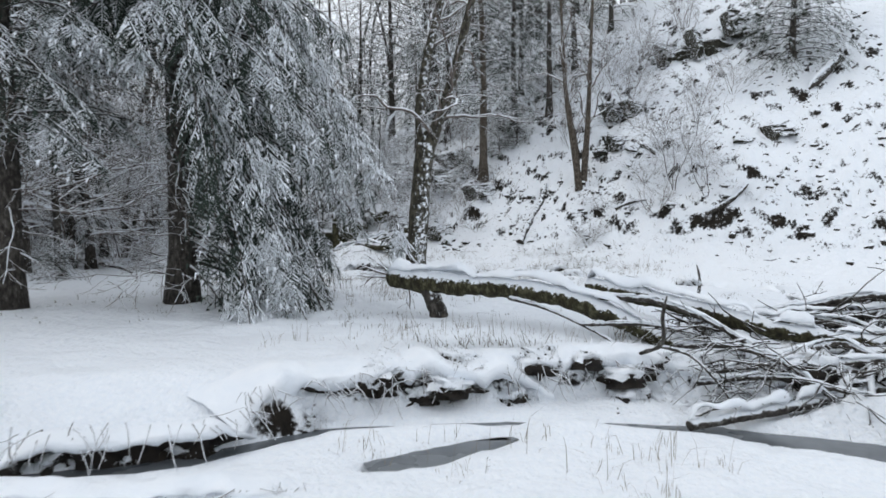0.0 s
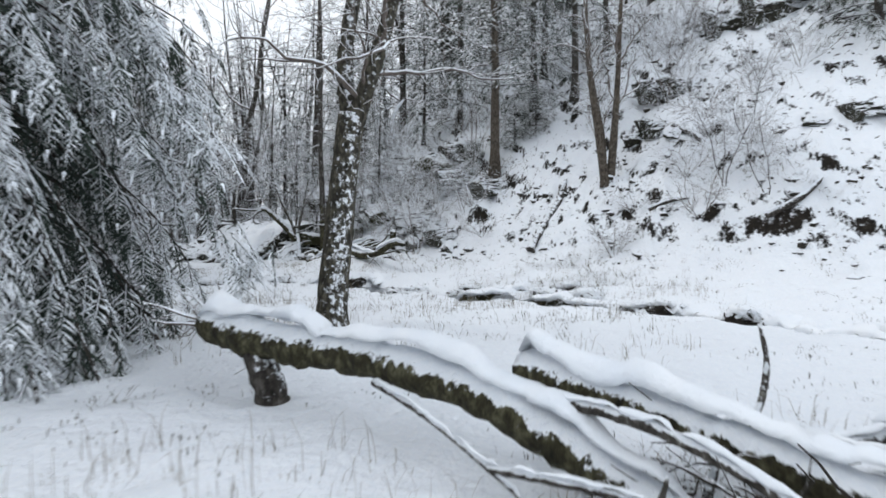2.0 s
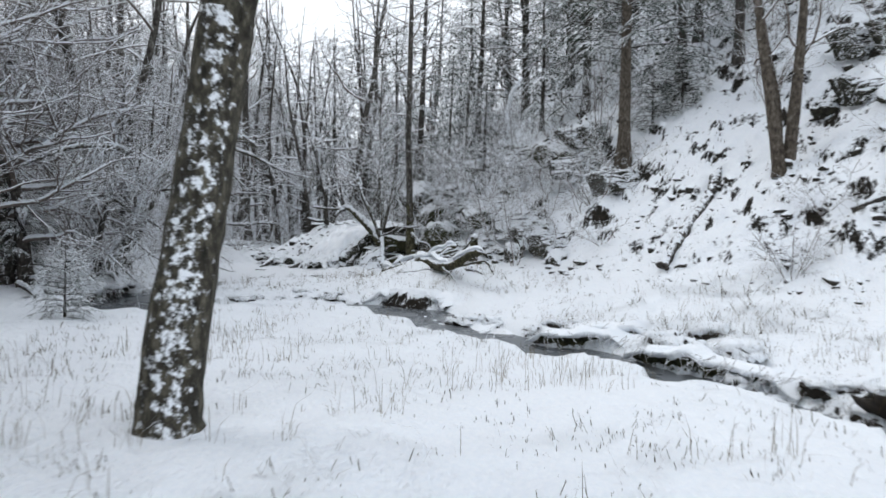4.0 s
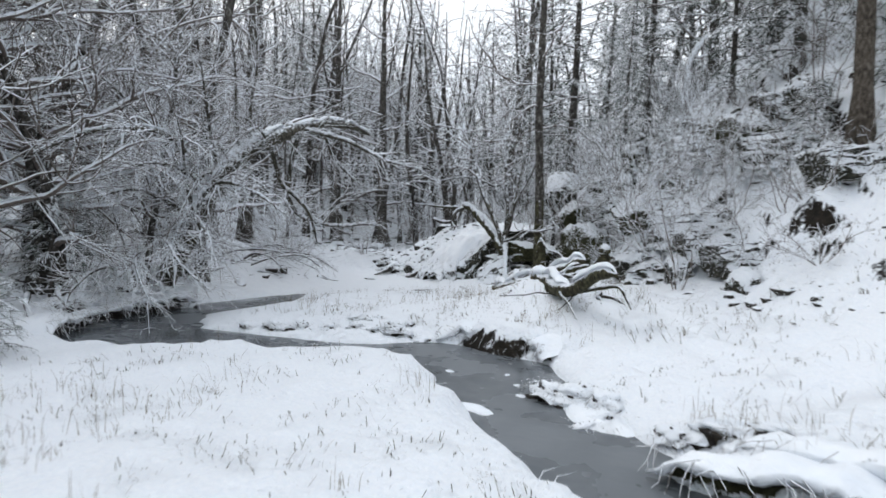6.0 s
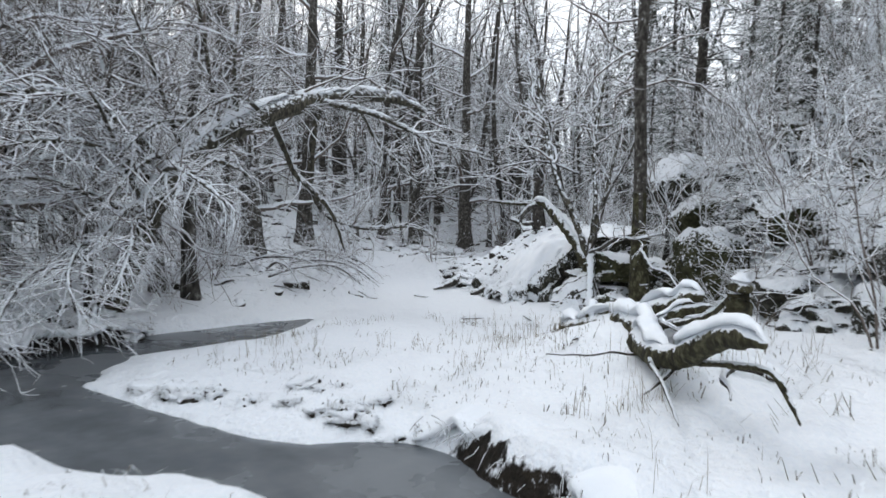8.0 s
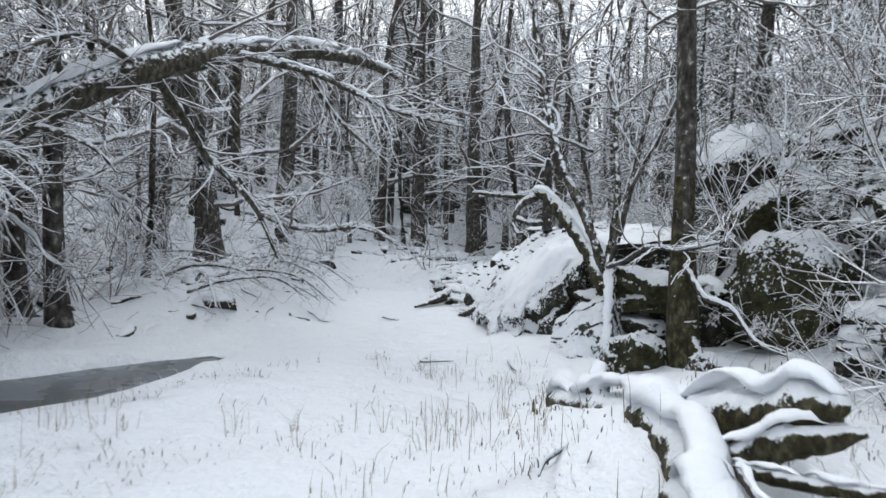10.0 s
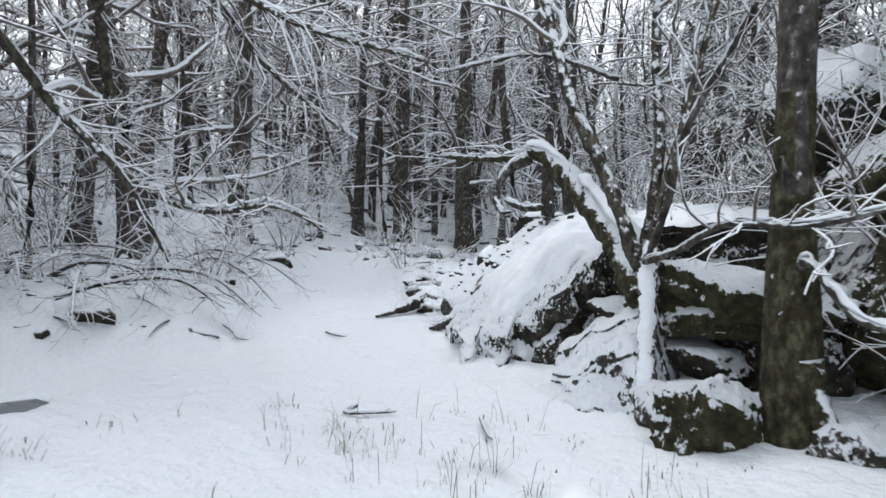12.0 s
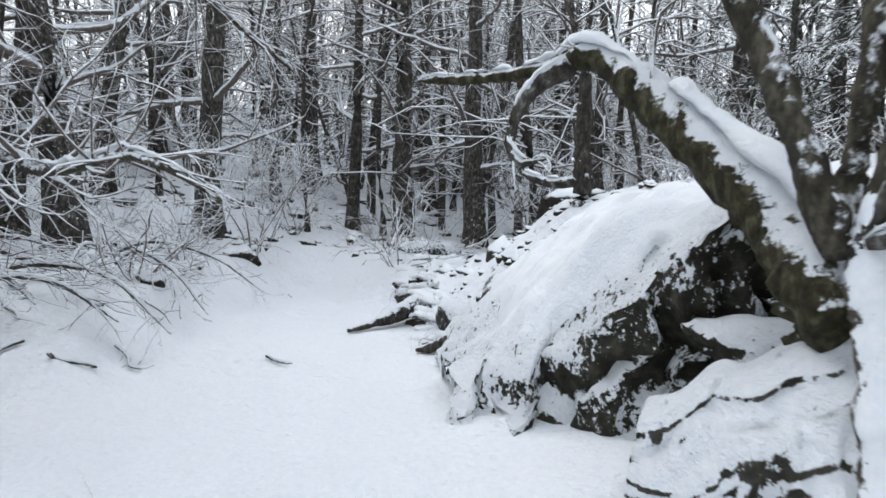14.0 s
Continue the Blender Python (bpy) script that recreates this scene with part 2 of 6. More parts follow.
def ground_height(x, y):
    """Height of the snow surface."""
    x, y = np.asarray(x, float), np.asarray(y, float)
    base = .42 - .2 * smooth(11, 16, y)
    base = base - .37 * smooth(5.1, 4.5, y) * smooth(-3.5, -2.2, x) * smooth(5, 3.5, x)
    # low beach in front of the undercut far bank of the first crossing
    edge = np.interp(x, [-1.2, -.6, 0, .8, 1.6, 2.3, 3, 5], [5.1, 5.3, 5.5, 5.62, 5.8, 5.6, 5.45, 5.3])
    base = base - .33 * smooth(edge + .14, edge - .1, y) * smooth(4.88, 5.06, y) * smooth(-1.35, -.95, x) * smooth(5.8, 5.2, x)
    flat = smooth(-6.5, -8.5, x) * smooth(20.8, 22.5, y) + smooth(22.4, 24.0, y) * smooth(-3.4, -5.0, x)
    base = base + (.13 - base) * np.clip(flat, 0, 1)
    base = base + .34 * smooth(-9.3, -12.5, x - .25 * np.maximum(y - 22, 0)) + .03 * np.clip(-x - 11, 0, 30) * smooth(10, 16, y)
    base = base + .26 * np.clip(-x - 16.8 - .25 * np.maximum(y - 30, 0), 0, 24) * smooth(6, 14, y)
    base = base + .05 * np.clip(y - 34, 0, 60) * smooth(4, -6, x)
    base = base + .10 * (fbm(x * .45, y * .45, 3) - .5) + .05 * (fbm(x * 1.9, y * 1.9, 11, 2) - .5)
    # valley side
    d, _, side = line_distance(x, y, HILL_FOOT)
    d = d * side + .5 * (fbm(x * .3, y * .3, 21) - .5)
    up = np.where(d > 0, np.minimum(.93 * d, 11 + .35 * (d - 11.8)), 0) * smooth(-.4, 1.7, d)
    up = up + .13 * np.clip(d + 2.6, 0, 2.6)
    rough = smooth(.2, 1.5, d)
    tuft = smooth(-7.5, -2.5, d) * smooth(-2.6, 0.4, x)
    lump = np.abs(fbm(x * 1.3, y * 1.3, 31) - .5) * 2
    step = fbm(x * .9 + up * .5, y * .9, 41)
    up = up + rough * (.55 * (fbm(x * .5, y * .5, 51) - .5) + .35 * (step - .5) - .22 * lump + .16 * (vnoise(x * 5, y * 5, 61) - .5))
    # small broken terraces with dark risers across the slope
    run = d * 2.7 + 3.4 * fbm(x * .8, y * .8, 111) + .9 * fbm(x * 3.0, y * 3.0, 113)
    tread = run - np.floor(run)
    patchy = smooth(.46, .6, fbm(x * 2.1, y * 2.1, 115, 2)) * (.4 + .6 * smooth(9, 5, x))
    up = up + smooth(.3, 1.2, d) * smooth(13, 10, d) * patchy * .17 * (smooth(.0, .2, tread) - tread)
    # long grass bowed under snow between the stream and the slope, and low hummocks everywhere
    z = base + up + tuft * (.18 * (fbm(x * 1.5, y * 1.5, 101) - .5) + .14 * (fbm(x * 4.2, y * 4.2, 103, 2) - .5)) + .06 * (fbm(x * 2.6, y * 2.6, 105, 2) - .5)
    z = z + rough * (.12 * (fbm(x * 3.4, y * 3.4, 107, 2) - .5) - .08 * smooth(.62, .75, fbm(x * 1.7 + y * .6, y * .8 - x * .5, 109)))
    # snow-covered rock spur beside the frozen reach
    u, v = (x + 5.75) * -.88 + (y - 26.35) * .476, (x + 5.75) * .476 + (y - 26.35) * .88
    spur = smooth(1.7, 2.7, u) * np.interp(u, [2.7, 3.7, 4.5, 5.2, 6, 6.9], [1, 1, .8, .58, .3, 0]) * smooth(-.5, 1.15, v + .45 * (fbm(x * 1.3, y * 1.3, 75) - .5)) * smooth(4.2, 1.6, v)
    z = z + spur * 1.25 * (.85 + .3 * fbm(x * 1.1, y * 1.1, 71)) + .12 * smooth(.05, .4, spur) * (vnoise(x * 4, y * 4, 73) - .5)
    # snow banked round the driftwood
    z = z + .46 * np.exp(-((x + 2.5) ** 2 + (y - 22.75) ** 2) / .8) + .30 * np.exp(-((x + 3.3) ** 2 + (y - 23.5) ** 2) / .7) + .22 * np.exp(-((x + 1.6) ** 2 + (y - 21.7) ** 2) / .5)
    # snow-buried log on the near side of the first crossing
    d, w, _ = line_distance(x, y, [(-3.6, 3.4, .10), (-2.4, 3.52, .10), (-1.5, 3.6, .08), (-.8, 3.8, .02)])
    z = z + w * np.exp(-(d / .2) ** 2)
    # frozen reach
    d, w, _ = line_distance(x, y, FROZEN)
    z = z + (.07 - z) * smooth(w + .5, w - .3, d)
    # open channel with undercut, uneven banks
    d, w, _ = line_distance(x, y, STREAM_A)
    s = d - w + .16 * (fbm(x * 1.7, y * 1.7, 81, 2) - .5) * smooth(0, .3, w)
    d, w, _ = line_distance(x, y, POOL)
    s = np.minimum(s, d - w + .1 * (fbm(x * 2.5, y * 2.5, 83, 2) - .5))
    gentle = smooth(18.4, 19.2, y) * smooth(-8.4, -7.2, x) * smooth(-2.6, -3.6, x) * smooth(23, 21, y)
    wide = .12 + 1.1 * np.clip(fbm(x * 1.5, y * 1.5, 91, 2) - .35, 0, 1) + .75 * gentle
    # cut banks on the outer bends
    cut = smooth(-8.3, -8.8, x) * smooth(16.6, 17.2, y) * smooth(20.6, 20.0, y) + smooth(19.75, 19.95, y) * smooth(-2.9, -2.5, x) * smooth(-1.0, -1.3, x)
    cut = np.clip(cut, 0, 1) * smooth(.9, .3, s)
    wide = wide + (.09 - wide) * cut * smooth(.3, .5, vnoise(x * 1.3, y * 1.3, 95))
    z = z + .12 * cut
    rise = np.clip(s / wide, 0, 1)
    rise = np.where(rise > 0, rise ** .8, 0)
    return np.where(s < 0, np.maximum(-.3, .02 + s * 1.3), .02 + (z - .02) * rise)


def gz(x, y):
    return float(ground_height(np.array([x]), np.array([y]))[0])


# ---------------------------------------------------------------- mesh helpers


class Geo:
    """Collects vertices and faces for one mesh."""

    def __init__(self):
        self.v, self.f, self.n = [], [], 0

    def add(self, verts, faces):
        verts = np.asarray(verts, float).reshape(-1, 3)
        self.v.append(verts)
        self.f.extend([tuple(i + self.n for i in f) for f in faces])
        self.n += len(verts)

    def mesh(self, name, soft=True):
        me = bpy.data.meshes.new(name)
        me.from_pydata(np.vstack(self.v).tolist() if self.v else [], [], self.f)
        if soft:
            me.polygons.foreach_set("use_smooth", [True] * len(me.polygons))
        me.update()
        return me


_faces = {}


def tube_faces(n, k, caps):
    if (n, k, caps) not in _faces:
        f = [(i * k + j, i * k + (j + 1) % k, (i + 1) * k + (j + 1) % k, (i + 1) * k + j) for i in range(n - 1) for j in range(k)]
        if caps:
            f += [tuple(range(k - 1, -1, -1)), tuple((n - 1) * k + j for j in range(k))]
        _faces[n, k, caps] = f
    return _faces[n, k, caps]


def frames(p):
    t = np.gradient(p, axis=0)
    t /= np.linalg.norm(t, axis=1)[:, None] + 1e-9
    s = np.cross(t, (0, 0, 1.0))
    ln = np.linalg.norm(s, axis=1)
    s = np.where(ln[:, None] < .12, np.array([[1.0, 0, 0]]), s / (ln[:, None] + 1e-9))
    u = np.cross(s, t)
    u /= np.linalg.norm(u, axis=1)[:, None] + 1e-9
    s = np.cross(t, u)
    return t, s, u


def tube(g, p, r, k=6, caps=True, lumps=0.0, rng=None, turn=0.0):
    p, r = np.asarray(p, float), np.broadcast_to(np.asarray(r, float), (len(p),))
    _, s, u = frames(p)
    a = turn + math.pi / 2 + 2 * math.pi * np.arange(k) / k
    rad = r[:, None] * np.ones(k)
    if lumps:
        rad = rad * (1 + lumps * (rng.rand(len(p), k) - .5))
    ring = p[:, None] + rad[:, :, None] * (np.cos(a)[None, :, None] * s[:, None] + np.sin(a)[None, :, None] * u[:, None])
    g.add(ring, tube_faces(len(p), k, caps))


def curve_points(pts, n):
    """A smooth line through a few places (Catmull-Rom), n points a span."""
    q = [np.array(a, float) for a in pts]
    q = [2 * q[0] - q[1], *q, 2 * q[-1] - q[-2]]
    out = []
    for i in range(1, len(q) - 2):
        for j in range(n):
            t = j / n
            out.append(.5 * (2 * q[i] + (q[i + 1] - q[i - 1]) * t + (2 * q[i - 1] - 5 * q[i] + 4 * q[i + 1] - q[i + 2]) * t * t
                             + (3 * q[i] - q[i - 1] - 3 * q[i + 1] + q[i + 2]) * t ** 3))
    out.append(q[-2])
    return np.array(out)


def snow_ridge(g, p, r, thick, rng, spread=1.0):
    """A rounded, uneven bank of snow lying along the top of a limb."""
    p = np.asarray(p, float)
    r = np.broadcast_to(np.asarray(r, float), (len(p),))
    t, s, u = frames(p)
    flat = np.clip(1.25 * np.sqrt(np.clip(1 - t[:, 2] ** 2, 0, 1)) - .25, 0, 1)
    run = np.concatenate([[0], np.cumsum(np.linalg.norm(np.diff(p, axis=0), axis=1))])
    gap = max(.07, 2.2 * float(r.max()))

    def slow():
        n = int(run[-1] / gap) + 4
        v, a = rng.rand(n), run / gap + .01
        i = a.astype(int)
        f = a - i
        f = f * f * (3 - 2 * f)
        return v[i] * (1 - f) + v[i + 1] * f
    h = thick * flat * (.5 + .04 * rng.rand(len(p)) + .7 * slow())
    bare = np.clip((slow() * .75 + slow() * .25 - .16) / .16, 0, 1)
    h = h * bare
    h[0] = h[-1] = .15 * thick
    a = np.linspace(-1, 1, 7)[None] * ((.65 + .45 * slow() + .03 * rng.rand(len(p))) * (.25 + .75 * bare))[:, None] + .5 * (slow() - .5)[:, None]
    w = r[:, None] * (1.04 + .018 * rng.randn(len(p), 7)) * (.8 + .2 * np.clip(flat * 2.5 - .2, 0, 1))[:, None]
    off = (w * np.sin(a) * spread)[:, :, None] * s[:, None] + (w * np.cos(a) * .92 - .10 * r[:, None] * (1 - bare)[:, None] + h[:, None] * np.clip(np.cos(a * 1.15), 0, 1) ** .6)[:, :, None] * u[:, None]
    ring = p[:, None] + off
    k = 7
    f = [(i * k + j, i * k + j + 1, (i + 1) * k + j + 1, (i + 1) * k + j) for i in range(len(p) - 1) for j in range(k - 1)]
    f += [(i * k + k - 1, i * k, (i + 1) * k, (i + 1) * k + k - 1) for i in range(len(p) - 1)]
    f += [tuple(range(k - 1, -1, -1)), tuple((len(p) - 1) * k + j for j in range(k))]
    g.add(ring, f)


def part(name, data, mat, parent, label=""):
    """One mesh object under a thing or a part."""
    me = data.mesh(name) if isinstance(data, Geo) else data
    if mat is not None and not me.materials:
        me.materials.append(mat)
    ob = new(name, me)
    ob.parent = parent
    if label:
        tagged(ob, label)
    return ob


def thing(name, place, label, category, group="", kind="", turn=0.0):
    ob = new(name)
    ob.empty_display_size = .2
    ob.matrix_basis = pose(*place, 0, 0, turn)
    return tagged(ob, label, category, group, kind)


def solid(name, data, mat, place, label, category, group="", kind=""):
    me = data.mesh(name) if isinstance(data, Geo) else data
    me.materials.append(mat)
    ob = new(name, me)
    ob.matrix_basis = pose(*place)
    return tagged(ob, label, category, group, kind)


# ---------------------------------------------------------------- branching


def unit(v):
    return v / (np.linalg.norm(v) + 1e-9)


def bough(rng, p, d, length, r0, r1, seg, wobble, lift):
    """One wandering branch: points and radii."""
    n = max(3, int(length / seg) + 1)
    pts, d = [np.array(p, float)], unit(np.array(d, float))
    step = length / (n - 1)
    for _ in range(n - 1):
        d = unit(d + wobble * rng.randn(3) + np.array((0, 0, lift)))
        pts.append(pts[-1] + d * step)
    return np.array(pts), np.linspace(r0, r1, n)


def side_way(rng, t, angle):
    a = unit(np.cross(t, rng.randn(3)))
    return unit(t * math.cos(angle) + a * math.sin(angle))


def spray(g, rng, p, r, depth, count, ratio, prm, first=.25):
    """Side branches of a branch, and theirs in turn."""
    length = np.linalg.norm(np.diff(p, axis=0), axis=1).sum()
    t = np.gradient(p, axis=0)
    for _ in range(count):
        a = first + (1 - first) * rng.rand() ** .9
        i = min(len(p) - 1, int(a * (len(p) - 1) + .5))
        way = side_way(rng, unit(t[i]), radians(rng.uniform(30, 62)))
        way[2] = way[2] * prm.get("flat", 1) + prm.get("bend", 0)
        ln = length * ratio * (1.15 - .7 * a) * rng.uniform(.6, 1.2)
        if ln < .1:
            continue
        ra = max(prm["thin"], min(r[i] * .62, ln * .018))
        q, rq = bough(rng, p[i], way, ln, ra, prm["thin"] * .7, prm["seg"] * (1 if depth > 1 else .75), prm["wobble"] * (1 if depth > 1 else 1.35), prm["lift"])
        if "sub" in prm:
            qs = curve_points(q, prm["sub"])
            tube(g, qs, np.interp(np.linspace(0, 1, len(qs)), np.linspace(0, 1, len(rq)), rq) * (1 + .25 * (rng.rand(len(qs)) - .5)), 5, False)
        else:
            tube(g, q, rq, 4 if ra > .016 else 3, False, turn=0 if rng.rand() < .65 else math.pi)
        if depth > 1:
            spray(g, rng, q, rq, depth - 1, max(2, int(prm["fork"] * min(1.4, ln))), prm["ratio"], prm, .15)


BARE = dict(thin=.0055, seg=.15, wobble=.27, lift=.02, fork=7, ratio=.45)


def limb_tree(g_trunk, g_twigs, rng, height, r, lean=(0, 0), first=.25, limbs=16, reach=.32, prm=BARE, depth=2, crook=.05, g_snow=None, rise=(.1, .9)):
    p, rad = bough(rng, (0, 0, -.15), (lean[0], lean[1], 1), height, r, .012, height / 22, crook, .06)
    rad = r * (1 - .93 * np.linspace(0, 1, len(p)) ** .85)
    rad[0] *= 1.45
    rad[1] *= 1.08
    tube(g_trunk, p, rad, 9, True, .12, rng)
    for j in range(limbs):
        a = first + (.97 - first) * (j + rng.rand()) / limbs
        i = min(len(p) - 2, int(a * (len(p) - 1)))
        az = 2.4 * j + rng.rand()
        el = rng.uniform(*rise) if a < .45 else rng.uniform(.1, .9)
        ln = height * reach * (1.1 - .75 * a) * rng.uniform(.7, 1.25)
        ra = min(rad[i] * .55, ln * .02 + .006)
        q, rq = bough(rng, p[i], (math.cos(az), math.sin(az), el), ln, ra, prm["thin"], .3, prm["wobble"] * .8, prm["lift"])
        if g_snow is not None and a < .6:
            qs = curve_points(q, 3)
            rs_ = np.linspace(ra, prm["thin"], len(qs))
            tube(g_twigs, qs, rs_, 6, False, .1, rng)
            snow_ridge(g_snow, qs, rs_ * 1.05, .024, rng)
        else:
            tube(g_twigs, q, rq, 5, False)
        spray(g_twigs, rng, q, rq, depth, max(4, int(ln * prm["fork"] * .8)), prm["ratio"], prm, .12)
    return p, rad


def bare_tree(rng, place, label, height, r, mat=None, twig=None, group="bare woodland trees", snow=False, **kw):
    gt, gw, gn = Geo(), Geo(), Geo() if snow else None
    limb_tree(gt, gw, rng, height, r, g_snow=gn, **kw)
    tree = thing("tree", place, label, "tree", group)
    part("trunk", gt, mat or BARK, tree)
    crown = part("crown", gw, twig or TWIG, tree)
    if snow:
        part("snow_cover", gn, SNOW, crown, "lines of fresh snow along the limbs")
    return tree


def shrub(rng, place, label, height, stems, spread, twig, prm, count=12, name="shrub", group="snowy shrubs"):
    g = Geo()
    bush = thing(name, place, label, "shrub", group)
    for j in range(stems):
        az = 2 * math.pi * (j + rng.rand()) / stems
        p, r = bough(rng, (.06 * math.cos(az), .06 * math.sin(az), -.05), (spread * math.cos(az), spread * math.sin(az), 1), height * rng.uniform(.7, 1.1), .008 * height ** .5, prm["thin"], .18, prm["wobble"] * .7, .03)
        gs = Geo()
        tube(gs, p, r, 5, False)
        part("stem", gs, BARK_DARK if stems < 4 else TWIG, bush)
        spray(g, rng, p, r, 2, count, .5, prm, .18)
    part("crown", g, twig, bush)
    return bush


def frond(g, rng, p, way, length, width, droop, n=7):
    """A needled spray: a stem with paired, folded side shoots that hang a little."""
    way = unit(np.array(way, float))
    side = unit(np.cross(way, (0, 0, 1.0)) + 1e-6)
    pts, d = [np.array(p, float)], way.copy()
    for _ in range(n):
        d = unit(d + np.array((0, 0, -droop)))
        pts.append(pts[-1] + d * length / n)
    pts = np.array(pts)
    verts, faces = [], []
    for i in range(1, n + 1):
        t = unit(pts[i] - pts[i - 1])
        up = unit(np.cross(side, t))
        size = width * (1.1 - .75 * i / n) * rng.uniform(.75, 1.25)
        for sgn in (-1, 1):
            tip = pts[i] + (t * .75 + side * sgn * .8 - up * .28 + .14 * rng.randn(3)) * size
            mid = (pts[i] * .45 + tip * .55)
            half = .105 * size
            b = len(verts)
            verts += [pts[i], mid + t * half - up * half * .7, tip, mid - t * half - up * half * .7, mid + up * half * .5]
            faces += [(b, b + 1, b + 4), (b + 1, b + 2, b + 4), (b + 2, b + 3, b + 4), (b + 3, b, b + 4)]
    b = len(verts)
    t = unit(pts[-1] - pts[-2])
    verts += [pts[-1] - side * width * .12, pts[-1] + t * width * .8, pts[-1] + side * width * .12]
    faces += [(b, b + 1, b + 2)]
    g.add(verts, faces)
    tube(g, pts[::2], np.linspace(.008, .004, len(pts[::2])), 3, False)


def spruce(rng, place, label, height, r, radius, low, whorl=.3, per=5, fronds=10, n=6, size=1.0, droop=.16, group="snow-laden spruces", sector=None, lean=(0, 0), mat=None, clumps=(), rise=.18, hang=.25, white=0.0):
    gt, gb, gn, gl = Geo(), Geo(), Geo(), Geo()
    p, _ = bough(rng, (0, 0, -.15), (lean[0], lean[1], 1), height, r, .02, height / 14, .012, .02)
    rad = r * (1 - .94 * np.linspace(0, 1, len(p)))
    rad[0] *= 1.5
    tube(gt, p, rad, 10, True, .1, rng)
    z = low
    while z < height * .97:
        i = z / height * (len(p) - 1)
        at = p[int(i)] + (p[min(len(p) - 1, int(i) + 1)] - p[int(i)]) * (i % 1)
        a = z / height
        reach = radius * (1 - a) ** .8 * (.75 + .25 * smooth(0, .15, a))
        turn = rng.rand() * 6.28
        for j in range(per):
            az = turn + 2 * math.pi * j / per + rng.uniform(-.3, .3)
            ln = reach * rng.uniform(.7, 1.12)
            if sector is not None:
                ln *= sector(az, z)
            if ln < .25:
                continue
            q, rq = bough(rng, at, (math.cos(az), math.sin(az), rise + .5 * a + (rng.uniform(-.3, .22) if white else 0)), ln * 1.15, min(.035, .012 + ln * .007), .005, .28, .04, -droop * (1 - .5 * a))
            tube(gb, q, rq, 4, False)
            t = np.gradient(q, axis=0)
            side = unit(np.cross(unit(t[0]), (0, 0, 1.0)))
            laden = rng.rand() < white * 1.6
            m = max(3, int(fronds * min(1.3, ln / 1.5 + .25)))
            for k in range(m):
                b = .22 + .78 * (k + rng.rand()) / m
                i2 = min(len(q) - 1, int(b * (len(q) - 1) + .5))
                sgn = -1 if k % 2 else 1
                way = unit(t[i2]) * rng.uniform(.5, .9) + side * sgn * rng.uniform(.5, 1) + np.array((0, 0, -hang - .25 * rng.rand()))
                fl = size * (.24 + .26 * ln * (1.15 - b)) * rng.uniform(.7, 1.15)
                frond(gl if laden and rng.rand() < b else gn, rng, q[i2], way, fl, (.09 + .045 * rng.rand()) * size, .10, n)
            frond(gn, rng, q[-1], t[-1], .35 * size, .11 * size, .12, n)
        z += whorl * rng.uniform(.8, 1.2) * (1 - .35 * a)
    tree = thing("spruce", place, label, "spruce", group)
    part("trunk", gt, mat or BARK_DARK, tree)
    tagged(part("branchwork", gb, BARK_DARK, tree), kind="stuff")
    part("foliage", gn, NEEDLES_DARK if white else NEEDLES, tree)
    if gl.n:
        part("snowy_sprays", gl, NEEDLES_WHITE, tree, "needled sprays thick with white snow")
    for spot in clumps:
        g = Geo()
        c = np.array(spot) - np.array(place)
        out = unit(np.array((c[0], c[1], 0)) + (.3, -.5, 0))
        for k in range(16):
            way = out * rng.uniform(.2, .8) + np.array((rng.uniform(-.7, .7), rng.uniform(-.4, .4), rng.uniform(-1.0, -.3)))
            frond(g, rng, c + .09 * rng.randn(3), way, rng.uniform(.25, .5), .12, .06, 8)
        part("snow_clump", g, NEEDLES_WHITE, tree, "fan of needles thick with white snow")
    return tree


def boulder(rng, place, size, label, turn=0, rough=.28, mat=None, name="boulder", group="snow-capped boulders", detail=3, tilt=0):
    bm = bmesh.new()
    bmesh.ops.create_icosphere(bm, subdivisions=detail + 1, radius=1)
    off = Vector(rng.rand(3) * 50)
    cuts = [(Vector(rng.randn(3)).normalized(), rng.uniform(.55, .85)) for _ in range(11)]
    for v in bm.verts:
        c = v.co.copy()
        k = 1 + rough * (noise.noise(c * 1.1 + off) + .6 * noise.noise(c * 2.3 + off) + .3 * noise.noise(c * 5 + off))
        box = max(abs(c.x), abs(c.y), abs(c.z))
        c = c * (k * (.72 + .28 / box * .75))
        for way, far_ in cuts:
            over = c.dot(way) - far_
            if over > 0:
                c = c - way * over * .9
        c = c * (1.12 + .12 * noise.noise(c * 4 + off) + .08 * noise.noise(c * 9 + off) + .035 * noise.noise(c * 19 + off))
        v.co = Vector((c.x * size[0], c.y * size[1], c.z * size[2]))
    me = bpy.data.meshes.new(name)
    bm.to_mesh(me)
    bm.free()
    me.materials.append(mat or ROCK)
    me.polygons.foreach_set("use_smooth", [True] * len(me.polygons))
    ob = new(name, me)
    ob.matrix_basis = pose(*place, 0, tilt, turn)
    return tagged(ob, label, "boulder", group)


